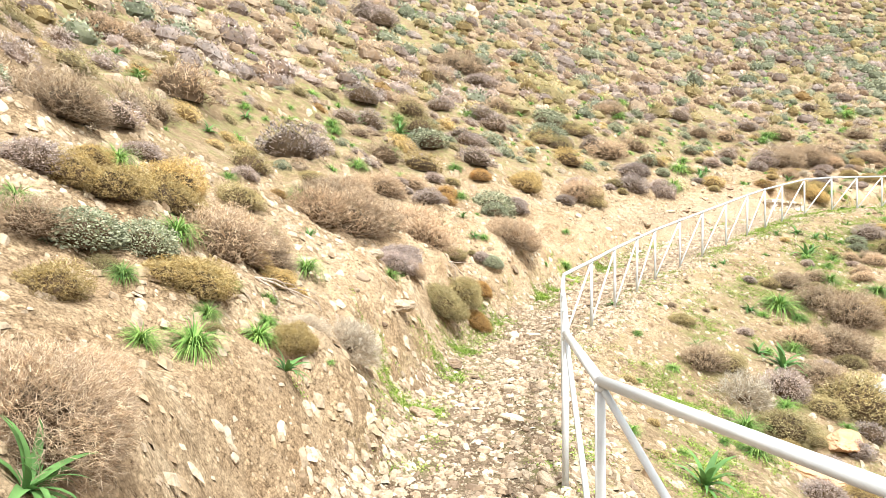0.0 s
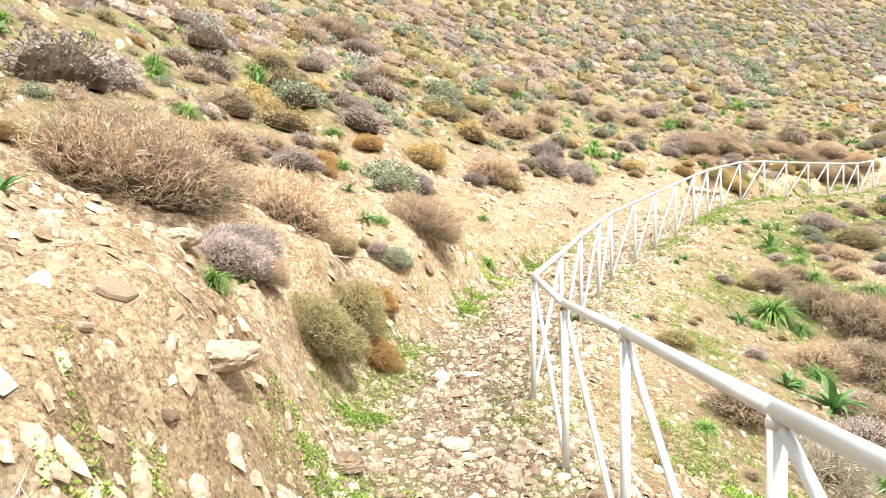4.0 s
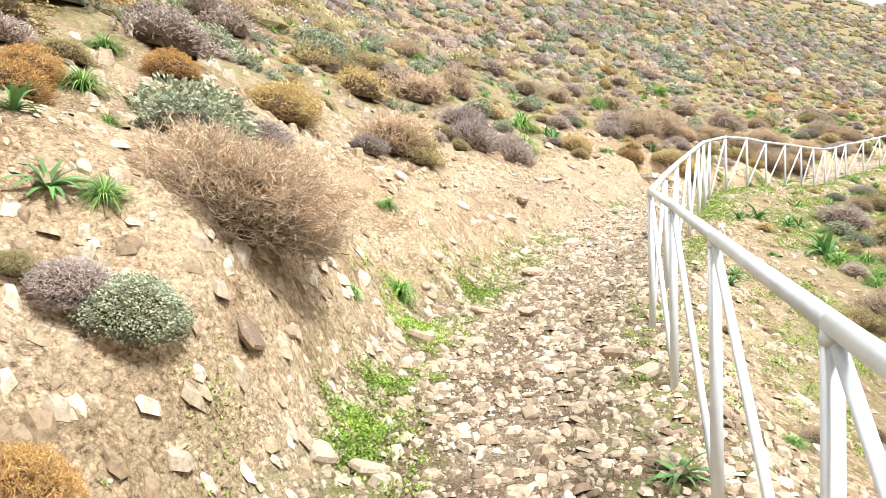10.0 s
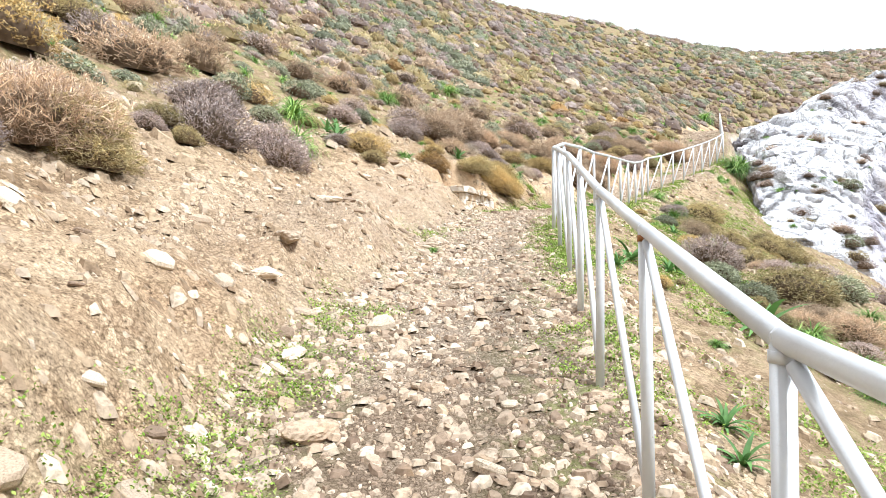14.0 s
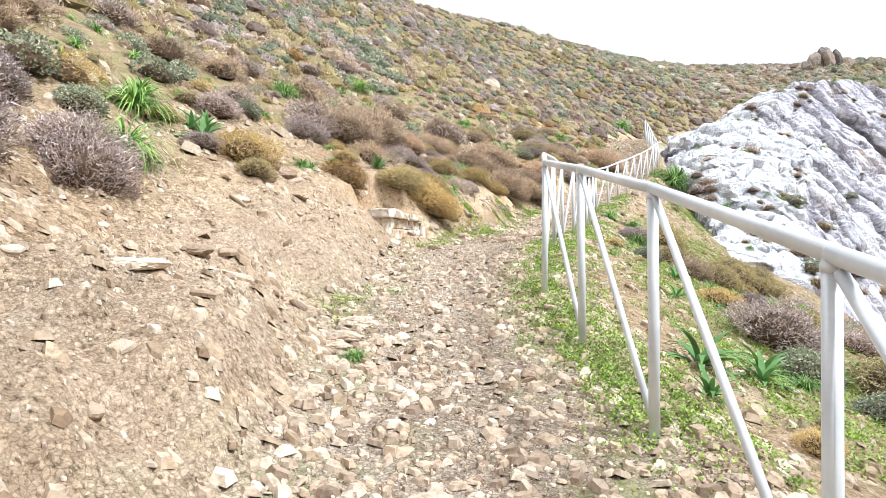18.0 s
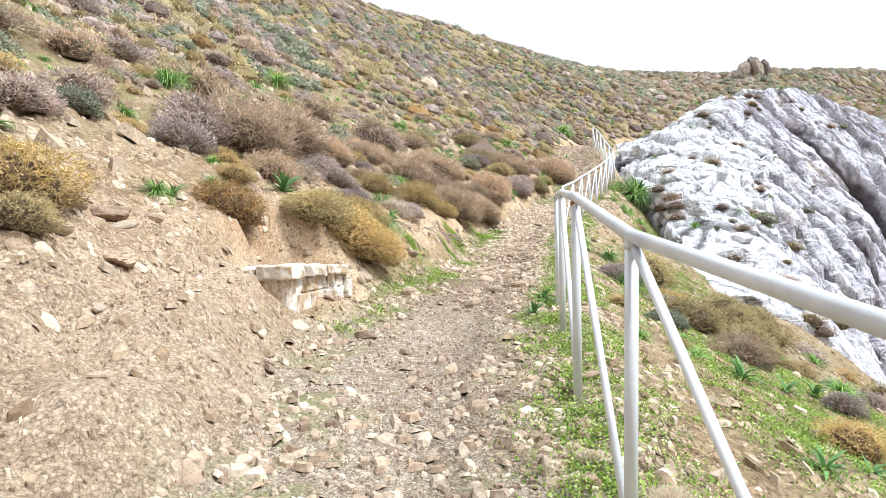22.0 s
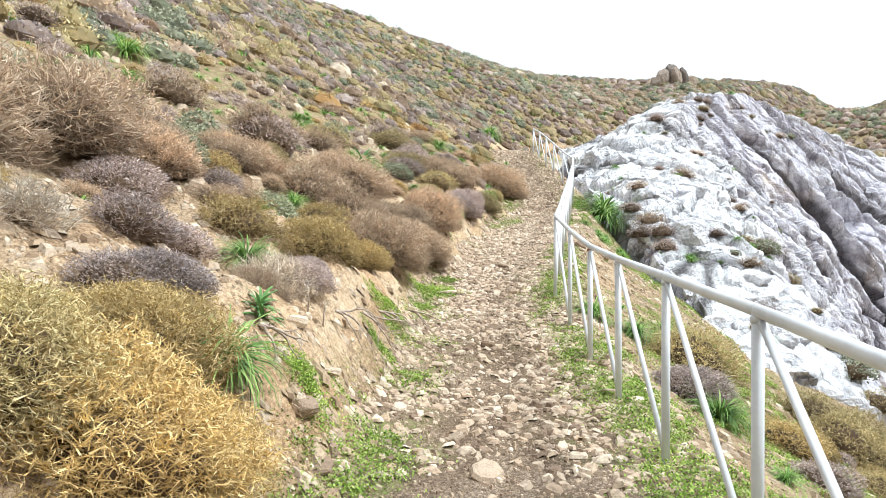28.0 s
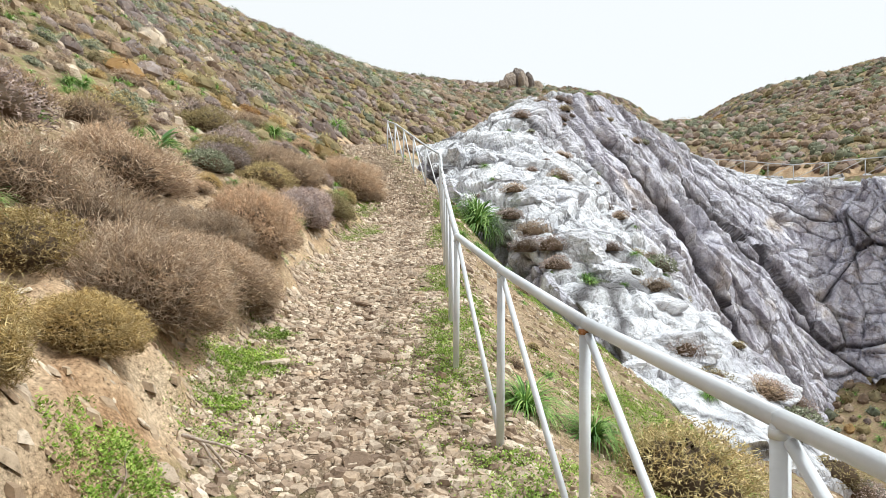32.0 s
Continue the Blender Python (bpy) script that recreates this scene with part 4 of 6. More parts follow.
TUFT_B = [(0.89, 28.88, 0.26), (1.4, 16.69, 0.13), (2.16, 14.76, 0.08), (2.74, 15.76, 0.2), (2.93, 16.75, 0.12), (3.93, 12.76, 0.07), (6.65, 13.9, 0.42), (7.6, 23.2, 0.42), (7.64, 30.4, 0.36), (7.68, 20, 0.09), (8.29, 24.75, 0.45), (8.36, 15.86, 0.17), (8.46, 15.32, 0.26), (8.54, 33.34, 0.4), (8.62, 16.56, 0.21), (9.17, 14.81, 0.32), (9.58, 26.34, 0.14), (10.68, 24.95, 0.18), (11.64, 25.56, 0.14), (11.67, 26.13, 0.07), (12.1, 27.52, 0.2), (13.04, 26.79, 0.16), (13.83, 30.33, 0.37), (14, 25.41, 0.12), (14.26, 21.66, 0.11), (14.58, 31.83, 0.38), (14.99, 31.97, 0.37), (15.5, 26.9, 0.27), (13.97, 25.42, 0.27), (17.71, 23.8, 0.29), (18.06, 29.95, 0.13)]
TUFT_C = [(18.19, 29.17, 0.2), (18.27, 23.99, 0.31), (18.49, 29.25, 0.22), (19.34, 34.09, 0.25), (19.66, 25.57, 0.29), (19.94, 25.15, 0.27), (20.05, 35.05, 0.28), (20.3, 31.55, 0.17), (21.19, 36.87, 0.5), (21.79, 38.16, 0.41), (23.33, 29.56, 0.1), (23.46, 32.36, 0.19), (23.49, 29.65, 0.13), (23.77, 34.13, 0.28), (24.28, 34.65, 0.27), (24.56, 34.66, 0.25), (27.81, 33.11, 0.28), (28.85, 28.69, 0.68), (29.29, 33.75, 0.36), (29.86, 29.01, 0.83), (48.97, 42.46, 0.79), (54.51, 36.97, 1.3), (57.36, 35.73, 1.26)]
LEAFY_A = [(26.7, 27.75, 0.6)]

# ---- plants ----
def unit(v):
    return v / (np.linalg.norm(v, axis=-1, keepdims=True) + 1e-9)


def spikes(rng, a, b, width):
    """One thin triangle for each stroke from a to b."""
    side = unit(np.cross(b - a, rng.normal(size=a.shape))) * np.reshape(width, (-1, 1))
    v = np.stack([a - side, a + side, b], 1).reshape(-1, 3)
    return v, np.arange(len(v)).reshape(-1, 3)


def dome_dirs(rng, n, low=-0.1):
    z = rng.uniform(low, 1, n) ** 1
    az = rng.uniform(0, 2 * np.pi, n)
    r = np.sqrt(np.clip(1 - z * z, 0, 1))
    return np.stack([r * np.cos(az), r * np.sin(az), z], -1)


def lumps(rng, dirs, amount=0.16):
    k = rng.normal(size=(9, 3))
    k = unit(k)
    return 1 + amount * (np.max(np.exp(6 * (dirs @ k.T - 1)), axis=1) - 0.45) + 0.05 * rng.normal(size=len(dirs))


def join(*sets):
    verts, faces, n = [], [], 0
    for v, f in sets:
        verts.append(v)
        faces.append(f + n)
        n += len(v)
    return np.vstack(verts), np.vstack(faces)


def twig_dome(rng, n, forks, length, width, flat=0.74, low=-0.15, spread=0.5, amount=0.16):
    """A cushion of radius 1: strokes that point outward from inside it, each with forks at its tip."""
    d = dome_dirs(rng, n, low)
    r = lumps(rng, d, amount)
    up = np.array([0, 0, 0.35])
    b = d * r[:, None] * (1 - 0.42 * rng.uniform(0, 1, (n, 1)) ** 2)
    a = b - unit(d + up * 0.6 + spread * 0.7 * rng.normal(size=(n, 3))) * length * rng.uniform(0.7, 1.4, (n, 1))
    sets = [spikes(rng, a, b, width * rng.uniform(0.7, 1.3, n))]
    for _ in range(forks):
        u = rng.uniform(0.35, 1.0, (n, 1))
        p = a + (b - a) * u
        q = p + unit(unit(b - a) + spread * rng.normal(size=(n, 3)) + up * 0.3) * length * rng.uniform(0.35, 0.75, (n, 1))
        sets.append(spikes(rng, p, q, width * rng.uniform(0.5, 0.9, n)))
    v, f = join(*sets)
    v[:, 2] = v[:, 2] * flat
    v[:, 2] = np.where(v[:, 2] < -0.12, -0.12 + 0.2 * (v[:, 2] + 0.12), v[:, 2])
    return v, f


def leaf_dome(rng, n, size, flat=0.7):
    """A cushion of radius 1 set with small pointed leaves."""
    d = dome_dirs(rng, n, -0.15)
    p = d * (lumps(rng, d, 0.2) * rng.uniform(0.82, 1.02, n))[:, None]
    way = unit(d + 0.9 * rng.normal(size=(n, 3)))
    side = unit(np.cross(way, rng.normal(size=(n, 3))))
    s = size * rng.uniform(0.6, 1.3, (n, 1))
    q = [p, p + way * s * 0.5 + side * s * 0.28, p + way * s, p + way * s * 0.5 - side * s * 0.28]
    v = np.stack(q, 1).reshape(-1, 3)
    k = np.arange(n)[:, None] * 4
    f = np.vstack([k + [0, 1, 2], k + [0, 2, 3]])
    v[:, 2] *= flat
    return v, f


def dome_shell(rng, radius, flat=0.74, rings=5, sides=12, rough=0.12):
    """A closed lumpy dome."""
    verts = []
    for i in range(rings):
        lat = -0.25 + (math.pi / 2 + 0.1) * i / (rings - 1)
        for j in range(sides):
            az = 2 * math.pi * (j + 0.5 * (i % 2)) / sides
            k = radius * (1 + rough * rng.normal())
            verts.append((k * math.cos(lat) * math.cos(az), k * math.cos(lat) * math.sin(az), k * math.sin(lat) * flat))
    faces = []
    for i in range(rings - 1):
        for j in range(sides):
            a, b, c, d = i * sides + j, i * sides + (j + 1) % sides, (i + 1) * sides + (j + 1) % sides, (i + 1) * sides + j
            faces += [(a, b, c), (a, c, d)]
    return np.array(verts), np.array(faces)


def strap_leaves(rng, n, width, segs=5, upright=0.8, fold=0.0, taper=0.75):
    """Arching leaves from one root, of length about 1.2."""
    verts, faces = [], []
    for i in range(n):
        az = rng.uniform(0, 2 * np.pi)
        ln = rng.uniform(0.6, 1.1)
        el = rng.uniform(0.35, 1.0) * upright * 1.5
        bend = rng.uniform(1.6, 3.0)
        out = np.array([math.cos(az), math.sin(az), 0])
        side = np.array([-math.sin(az), math.cos(az), 0])
        p = out * rng.uniform(0, 0.08)
        base = len(verts)
        w0 = width * rng.uniform(0.7, 1.2)
        for k in range(segs + 1):
            u = k / segs
            w = w0 * (1 - u ** 2.2) * (taper + (1 - taper) * min(1, 4 * u)) if k < segs else 0.002
            verts += [p - side * w, p + side * w]
            a = el - bend * u
            p = p + (out * math.cos(a) + np.array([0, 0, 1]) * math.sin(a)) * ln / segs
        for k in range(segs):
            b = base + 2 * k
            faces += [(b, b + 1, b + 3), (b, b + 3, b + 2)]
    return np.array(verts), np.array(faces)


def plant_rng(seed):
    return np.random.default_rng(seed)


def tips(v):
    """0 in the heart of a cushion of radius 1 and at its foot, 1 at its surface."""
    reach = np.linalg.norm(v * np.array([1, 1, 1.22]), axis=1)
    # keeps the underside near the inner tone, painting its shade into the colour
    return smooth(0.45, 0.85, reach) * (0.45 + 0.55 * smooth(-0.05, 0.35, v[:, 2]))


MAKERS = {
    "brown": lambda g, n, w: twig_dome(g, int(n * 2.2), 5, 0.22, 0.0035 * w, 0.84, spread=0.7, low=-0.14, amount=0.3),
    "lilac": lambda g, n, w: twig_dome(g, int(n * 3.0), 3, 0.12, 0.0068 * w, 0.80, spread=0.7, amount=0.3, low=-0.14),
    "yellow": lambda g, n, w: twig_dome(g, int(n * 3.2), 5, 0.12, 0.0047 * w, 0.85, spread=1.1, amount=0.35, low=-0.14),
    "olive": lambda g, n, w: twig_dome(g, int(n * 3.2), 4, 0.12, 0.0050 * w, 0.78, spread=0.9, amount=0.3, low=-0.14),
    "sage": lambda g, n, w: leaf_dome(g, int(n * 4.0), 0.060 * w ** 0.75, 0.82),
    "orange": lambda g, n, w: twig_dome(g, int(n * 3.2), 5, 0.12, 0.0047 * w, 0.8, spread=1.05, amount=0.3, low=-0.14),
    "straw": lambda g, n, w: twig_dome(g, int(n * 0.45), 5, 0.46, 0.0058 * w, 0.95, spread=0.6, low=-0.1, amount=0.25),
}
CLOSE, NEAR, MIDDLE = {}, {}, {}
for n_kind, (kind, make) in enumerate(MAKERS.items()):
    for store, count, thick, variants in ((CLOSE, 2300, 1.45, 3), (NEAR, 800, 2.1, 3), (MIDDLE, 260, 3.2, 3)):
        store[kind] = []
        for v_no in range(variants):
            g = plant_rng(100 * n_kind + v_no + count)
            v, f = make(g, count, thick)
            twigs = mesh_of("shrub", v, f, PLANTS[kind])
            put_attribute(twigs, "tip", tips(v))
            # a dark closed shell fills the cushion so gaps between twigs look shaded
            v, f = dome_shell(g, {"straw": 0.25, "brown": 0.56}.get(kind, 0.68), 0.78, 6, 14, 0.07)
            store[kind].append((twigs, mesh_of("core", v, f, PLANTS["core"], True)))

SHRUB_WORDS = {
    "brown": "dry brown spiny cushion shrub on stony soil", "lilac": "grey-lilac thyme cushion on the stony slope",
    "yellow": "yellow-green spiny spurge cushion beside the path", "olive": "olive-brown low cushion shrub on the slope",
    "sage": "grey-green leafy low shrub on the slope", "orange": "orange-tinged dry spurge cushion on the bank",
    "straw": "bleached bush of pale dead twigs on the bank",
}


def stand(x, y, amount):
    """The pose of a thing on the ground that leans a little with it."""
    zx, zy = incline(np.array([x]), np.array([y]))
    n = Vector((-float(zx[0]) * amount, -float(zy[0]) * amount, 1)).normalized()
    return Matrix.Translation((x, y, float(height(x, y)[0]))) @ n.to_track_quat("Z", "Y").to_matrix().to_4x4() @ pose(0, 0, 0, 0, 0, float(plant_pick.uniform(0, 360)))


plant_pick = plant_rng(5)
OCCUPIED = []


def detail_at(x, y):
    """How finely a plant is built: by its distance from the path."""
    z, s, d, e, f, p = (float(v[0]) for v in survey(x, y))
    if not 30 < s < 78:
        return MIDDLE
    if e < 1.1 and f < 1.0:
        return CLOSE
    return NEAR if e < 3.2 and f < 3.5 else MIDDLE


def shrub(kind, x, y, r, detail=NEAR, group="shrubs on the slope"):
    twigs, core = detail[kind][int(plant_pick.integers(len(detail[kind])))]
    ob = tagged(new("dry_shrub" if kind == "brown" else kind + "_shrub", twigs), SHRUB_WORDS[kind], "shrub", group)
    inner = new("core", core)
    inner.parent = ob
    k = r * (1.32 if kind in ("brown", "straw") else 1.15)
    ob.matrix_world = stand(x, y, 0.35) @ Matrix.Translation((0, 0, 0.04 * r)) @ Matrix.Diagonal((k * float(plant_pick.uniform(0.95, 1.2)), k * float(plant_pick.uniform(0.9, 1.1)), k * float(plant_pick.uniform(0.85, 1.1)), 1))
    OCCUPIED.append((x, y, r * 1.1))
    return ob


for kind, rows in (("brown", BROWN_A + BROWN_B + BROWN_C), ("lilac", LILAC_A + LILAC_B), ("straw", STRAW_A), ("sage", SAGE_A), ("olive", OLIVE_A + OLIVE_B), ("orange", ORANGE_A), ("yellow", YELLOW_A)):
    for x, y, r in rows:
        if r < 0.62:
            shrub(kind, x, y, r, detail_at(x, y))
            continue
        # a large bush is several grown together
        for n_ in range(5):
            az = 1.26 * n_ + float(plant_pick.uniform(0, 0.6))
            shrub(kind, x + 0.5 * r * math.cos(az), y + 0.5 * r * math.sin(az), r * float(plant_pick.uniform(0.48, 0.62)), detail_at(x, y))


def blade(rng, length, width, elevation, bend, segs=6, fold=0.35):
    """One broad arching leaf along +x from the root."""
    verts, faces, p = [], [], np.zeros(3)
    for k in range(segs + 1):
        u = k / segs
        w = width * (0.55 + 0.45 * min(1, 3 * u)) * (1 - u ** 2.4) if k < segs else 0.002
        verts += [p + [0, -w, 0], p + [0, 0, -fold * w], p + [0, w, 0]]
        a = elevation - bend * u
        p = p + np.array([math.cos(a), 0, math.sin(a)]) * length / segs
    for k in range(segs):
        for q in (0, 1):
            b = 3 * k + q
            faces += [(b, b + 1, b + 4), (b, b + 4, b + 3)]
    return np.array(verts), np.array(faces)


TUFTS = [mesh_of("leaf_tuft", *strap_leaves(plant_rng(900 + k), 240, 0.015, 5, 1.0), PLANTS["green"]) for k in range(4)]
LEAVES = [mesh_of("leaf", *blade(plant_rng(950 + k), 1.0 + 0.1 * (k % 3), 0.075 + 0.015 * (k % 2), 0.45 + 0.17 * k, 1.1 + 0.2 * (k % 4)), PLANTS["squill"], True) for k in range(6)]


def tuft(x, y, r, broad=False):
    if broad:
        ob = new("squill")
        tagged(ob, "broad-leaved green squill rosette on stony ground", "plant", "squills")
        for n in range(20):
            leaf = new("leaf", LEAVES[int(plant_pick.integers(6))])
            leaf.parent = ob
            leaf.matrix_local = pose(0, 0, 0, 0, 0, 138 * n + float(plant_pick.uniform(-20, 20))) @ Matrix.Diagonal((*(float(plant_pick.uniform(0.75, 1.1)),) * 3, 1))
    else:
        ob = new("leaf_tuft", TUFTS[int(plant_pick.integers(4))])
        tagged(ob, "tuft of green strap leaves among stones", "plant", "strap-leaved tufts")
    k = r * (1.5 if broad else 1.6)
    ob.matrix_world = stand(x, y, 0.4) @ Matrix.Translation((0, 0, -0.01)) @ Matrix.Diagonal((k, k, k, 1))
    OCCUPIED.append((x, y, r * 0.6))
    return ob


for x, y, r in TUFT_A + TUFT_B + TUFT_C:
    tuft(x, y, r)
for x, y, r in SQUILL_A + SQUILL_B:
    tuft(x, y, max(r, 0.12), True)

# a bed of low green tufts where the soil meets the rock
for x, y, r in LEAFY_A:
    for n_ in range(9):
        az, out = 2.4 * n_, r * 0.32 * math.sqrt(n_)
        tuft(x + out * math.cos(az), y + out * math.sin(az), r * float(plant_pick.uniform(0.22, 0.34)))


# ---- the rest of the slope's plants ----
def field(s_from, s_to, d_from, d_to, count, seed):
    """Random places between two distances from the line."""
    g = plant_rng(seed)
    s = g.uniform(s_from, s_to, count)
    d = d_from + (d_to - d_from) * g.uniform(0, 1, count)
    x, y = np.interp(s, TRACK_S, TRACK[:, 0]), np.interp(s, TRACK_S, TRACK[:, 1])
    hx, hy = np.interp(s + 0.5, TRACK_S, TRACK[:, 0]) - x, np.interp(s + 0.5, TRACK_S, TRACK[:, 1]) - y
    ln = np.hypot(hx, hy)
    return x - hy / ln * d, y + hx / ln * d, g


def thin(x, y, r, others, gap=0.8):
    """Keeps those places whose plants do not crowd the others."""
    kept = []
    cell = {}
    for ox, oy, orad in others:
        cell.setdefault((int(ox // 1.5), int(oy // 1.5)), []).append((ox, oy, orad))
    for i in range(len(x)):
        cx, cy = int(x[i] // 1.5), int(y[i] // 1.5)
        near = [q for a in (-1, 0, 1) for b in (-1, 0, 1) for q in cell.get((cx + a, cy + b), ())]
        if all((x[i] - q[0]) ** 2 + (y[i] - q[1]) ** 2 > (gap * (r[i] + q[2])) ** 2 for q in near):
            kept.append(i)
            cell.setdefault((cx, cy), []).append((x[i], y[i], r[i]))
    return np.array(kept, int)


KINDS = ["brown", "lilac", "olive", "yellow", "sage", "orange", "straw"]
SHARE = [0.25, 0.24, 0.22, 0.11, 0.14, 0.01, 0.03]


def mixed_kind(x, y, g, share=SHARE):
    """Plants of a kind keep together."""
    k = np.array(share) * np.exp(1.1 * np.array([float(vnoise(x * 0.35, y * 0.35, 11.0 + 7 * q)) for q in range(7)]))
    return KINDS[int(g.choice(7, p=k / k.sum()))]


x, y, g = field(24, 80, 1.9, 9.5, 14000, 21)
OCCUPIED.append((11.85, 24.45, 1.0))
r = 0.13 + 0.36 * g.beta(1.5, 2.6, len(x))
zz, s_, d_, e_, f_, p_ = survey(x, y)
bare = np.where(s_ < 58, 2.5 + 0.5 * np.exp(-((s_ - 51.5) / 3.2) ** 2), np.where(s_ < 68, 1.5, 0.15))
ok = (e_ > bare + r * 0.7) & (vnoise(x * 0.5, y * 0.5, 9.0) > -0.75 + 0.6 * (1 - smooth(0.5, 2.5, e_ - bare)) * (s_ < 58)) & ((y > 2.5) | (e_ > 2))
x, y, r, e_ = x[ok], y[ok], r[ok], e_[ok]
keep = thin(x, y, r, OCCUPIED, 0.95)[:1250]
REST = {}


def grow(i, x, y, r, g, tufts):
    """One plant of its own near the path; farther off it joins the others of its kind."""
    kind = "tuft" if g.uniform() < tufts else mixed_kind(x[i], y[i], g)
    if detail_at(x[i], y[i]) is MIDDLE:
        REST.setdefault(kind, []).append((x[i], y[i], r[i] * (0.85 if kind == "tuft" else 1.0)))
    elif kind == "tuft":
        tuft(float(x[i]), float(y[i]), float(r[i]) * 0.85)
    else:
        shrub(kind, float(x[i]), float(y[i]), float(r[i]), detail_at(x[i], y[i]))


for i in keep:
    grow(i, x, y, r, g, 0.26)
x, y, g = field(31, 74, -1.4, -12, 2400, 22)
r = 0.13 + 0.34 * g.beta(1.6, 2.6, len(x))
keep = thin(x, y, r, OCCUPIED, 0.76)
zz, s_, d_, e_, f_, p_ = survey(x, y)
for i in keep:
    near_edge = 1.5 if s_[i] < 50 else 1.2 if s_[i] < 61 else 2.3
    if f_[i] < near_edge + r[i] or g.uniform() < 0.1 or (s_[i] > 66 and f_[i] > 2.6):
        continue
    grow(i, x, y, r, g, 0.36)
# small low tufts and dry cushions close under the rail
x, y, g = field(32, 72, -0.5, -2.6, 130, 23)
r = 0.05 + 0.09 * g.beta(1.6, 2.6, len(x))
keep = thin(x, y, r, OCCUPIED, 1.3)
for i in keep:
    if g.uniform() < 0.5:
        tuft(float(x[i]), float(y[i]), float(r[i]) * 1.1)
    else:
        shrub(["brown", "olive", "yellow"][int(g.integers(3))], float(x[i]), float(y[i]), float(r[i]), NEAR)


def sown(name, template, x, y, z, r, g, material, label, category, tip=None):
    """Many plants of one kind as one mesh."""
    tv, tf = template
    n, m = len(x), len(tv)
    if n == 0:
        return
    az = g.uniform(0, 2 * np.pi, n)
    c, s = np.cos(az)[:, None], np.sin(az)[:, None]
    sx = (r * g.uniform(0.85, 1.2, n))[:, None]
    vx, vy, vz = tv[None, :, 0] * sx, tv[None, :, 1] * sx, tv[None, :, 2] * (r * g.uniform(0.8, 1.2, n))[:, None]
    px, py = vx * c - vy * s, vx * s + vy * c
    zx, zy = incline(x, y, 0.3)
    pz = vz + 0.7 * (px * zx[:, None] + py * zy[:, None])
    v = np.stack([px + x[:, None], py + y[:, None], pz + (z - 0.03 * r)[:, None]], -1).reshape(-1, 3)
    f = (tf[None] + (np.arange(n) * m)[:, None, None]).reshape(-1, 3)
    me = mesh_of(name, v, f, material, False)
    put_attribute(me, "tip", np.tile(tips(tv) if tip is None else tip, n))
    ob = new(name, me)
    return tagged(ob, label, category, kind="stuff")


def far_template(kind, seed, n):
    g = plant_rng(seed)
    if kind == "sage":
        top = leaf_dome(g, int(n * 2.0), 0.24, 0.92)
    else:
        top = twig_dome(g, int(n * 2.0), 1, 0.20, 0.042, 0.95, spread=0.7, amount=0.25, low=-0.2)
    # the shell's tone is halved so it shows as the bush's shaded inside
    shell = dome_shell(g, 0.76, 0.95, 4, 9, 0.09)
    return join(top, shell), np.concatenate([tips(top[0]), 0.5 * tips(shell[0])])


FAR_WORDS = {
    "brown": "dry brown cushion shrubs covering the hillside", "lilac": "grey-lilac thyme cushions covering the hillside",
    "olive": "olive-green cushion shrubs covering the hillside", "yellow": "yellow-green spurge cushions on the hillside",
    "sage": "grey-green leafy shrubs on the hillside", "orange": "orange-tinged dry cushions on the hillside", "straw": "pale dead bushes on the hillside",
}


FAR_SHARE = [0.29, 0.27, 0.22, 0.03, 0.175, 0.005, 0.01]


def hillside(s_from, s_to, d_from, d_to, count, seed, twigs, gap=0.85, size=1.0, shares=FAR_SHARE, below=False, area=None):
    if area:
        g = plant_rng(seed)
        x, y = g.uniform(area[0], area[1], count), g.uniform(area[2], area[3], count)
    else:
        x, y, g = field(s_from, s_to, d_from, d_to, count, seed)
    r = size * (0.17 + 0.36 * g.beta(1.5, 2.6, len(x)))
    zz, s_, d_, e_, f_, p_ = survey(x, y)
    ok = (f_ > 0.8 if below else (d_ > d_from - 1) & (d_ < d_to + 2) & (e_ > 0.5)) & (vnoise(x * 0.22, y * 0.22, 5.0) > (-2 if area else -0.8))
    if area:
        ok &= (s_ > s_from) & (s_ < s_to)
    x, y, r, zz = x[ok], y[ok], r[ok], zz[ok]
    keep = thin(x, y, r, OCCUPIED, gap)
    x, y, r, zz = x[keep], y[keep], r[keep], zz[keep]
    weight = np.array(shares)[None] * np.exp(1.2 * np.stack([vnoise(x * 0.16, y * 0.16, 31.0 + 7 * q) for q in range(7)], -1))
    pick = (np.cumsum(weight, 1) / weight.sum(1, keepdims=True) < g.uniform(size=(len(x), 1))).sum(1)
    for k, kind in enumerate(KINDS):
        for half in range(2):
            q = (pick == k) & (np.arange(len(x)) % 2 == half)
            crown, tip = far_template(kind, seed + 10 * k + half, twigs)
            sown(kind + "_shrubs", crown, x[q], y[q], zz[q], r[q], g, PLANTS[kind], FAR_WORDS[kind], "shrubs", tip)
    q = g.uniform(size=len(x)) < 0.36
    jx, jy = x[q] + g.normal(size=q.sum()) * 0.5, y[q] + g.normal(size=q.sum()) * 0.5
    jz = height(jx, jy)
    sown("strap_leaved_tufts", strap_leaves(plant_rng(seed + 77), 26, 0.045, 2, 0.95), jx, jy, jz, r[q] * 0.95, g, PLANTS["green"], "green strap-leaved tufts scattered over the hillside", "plants")


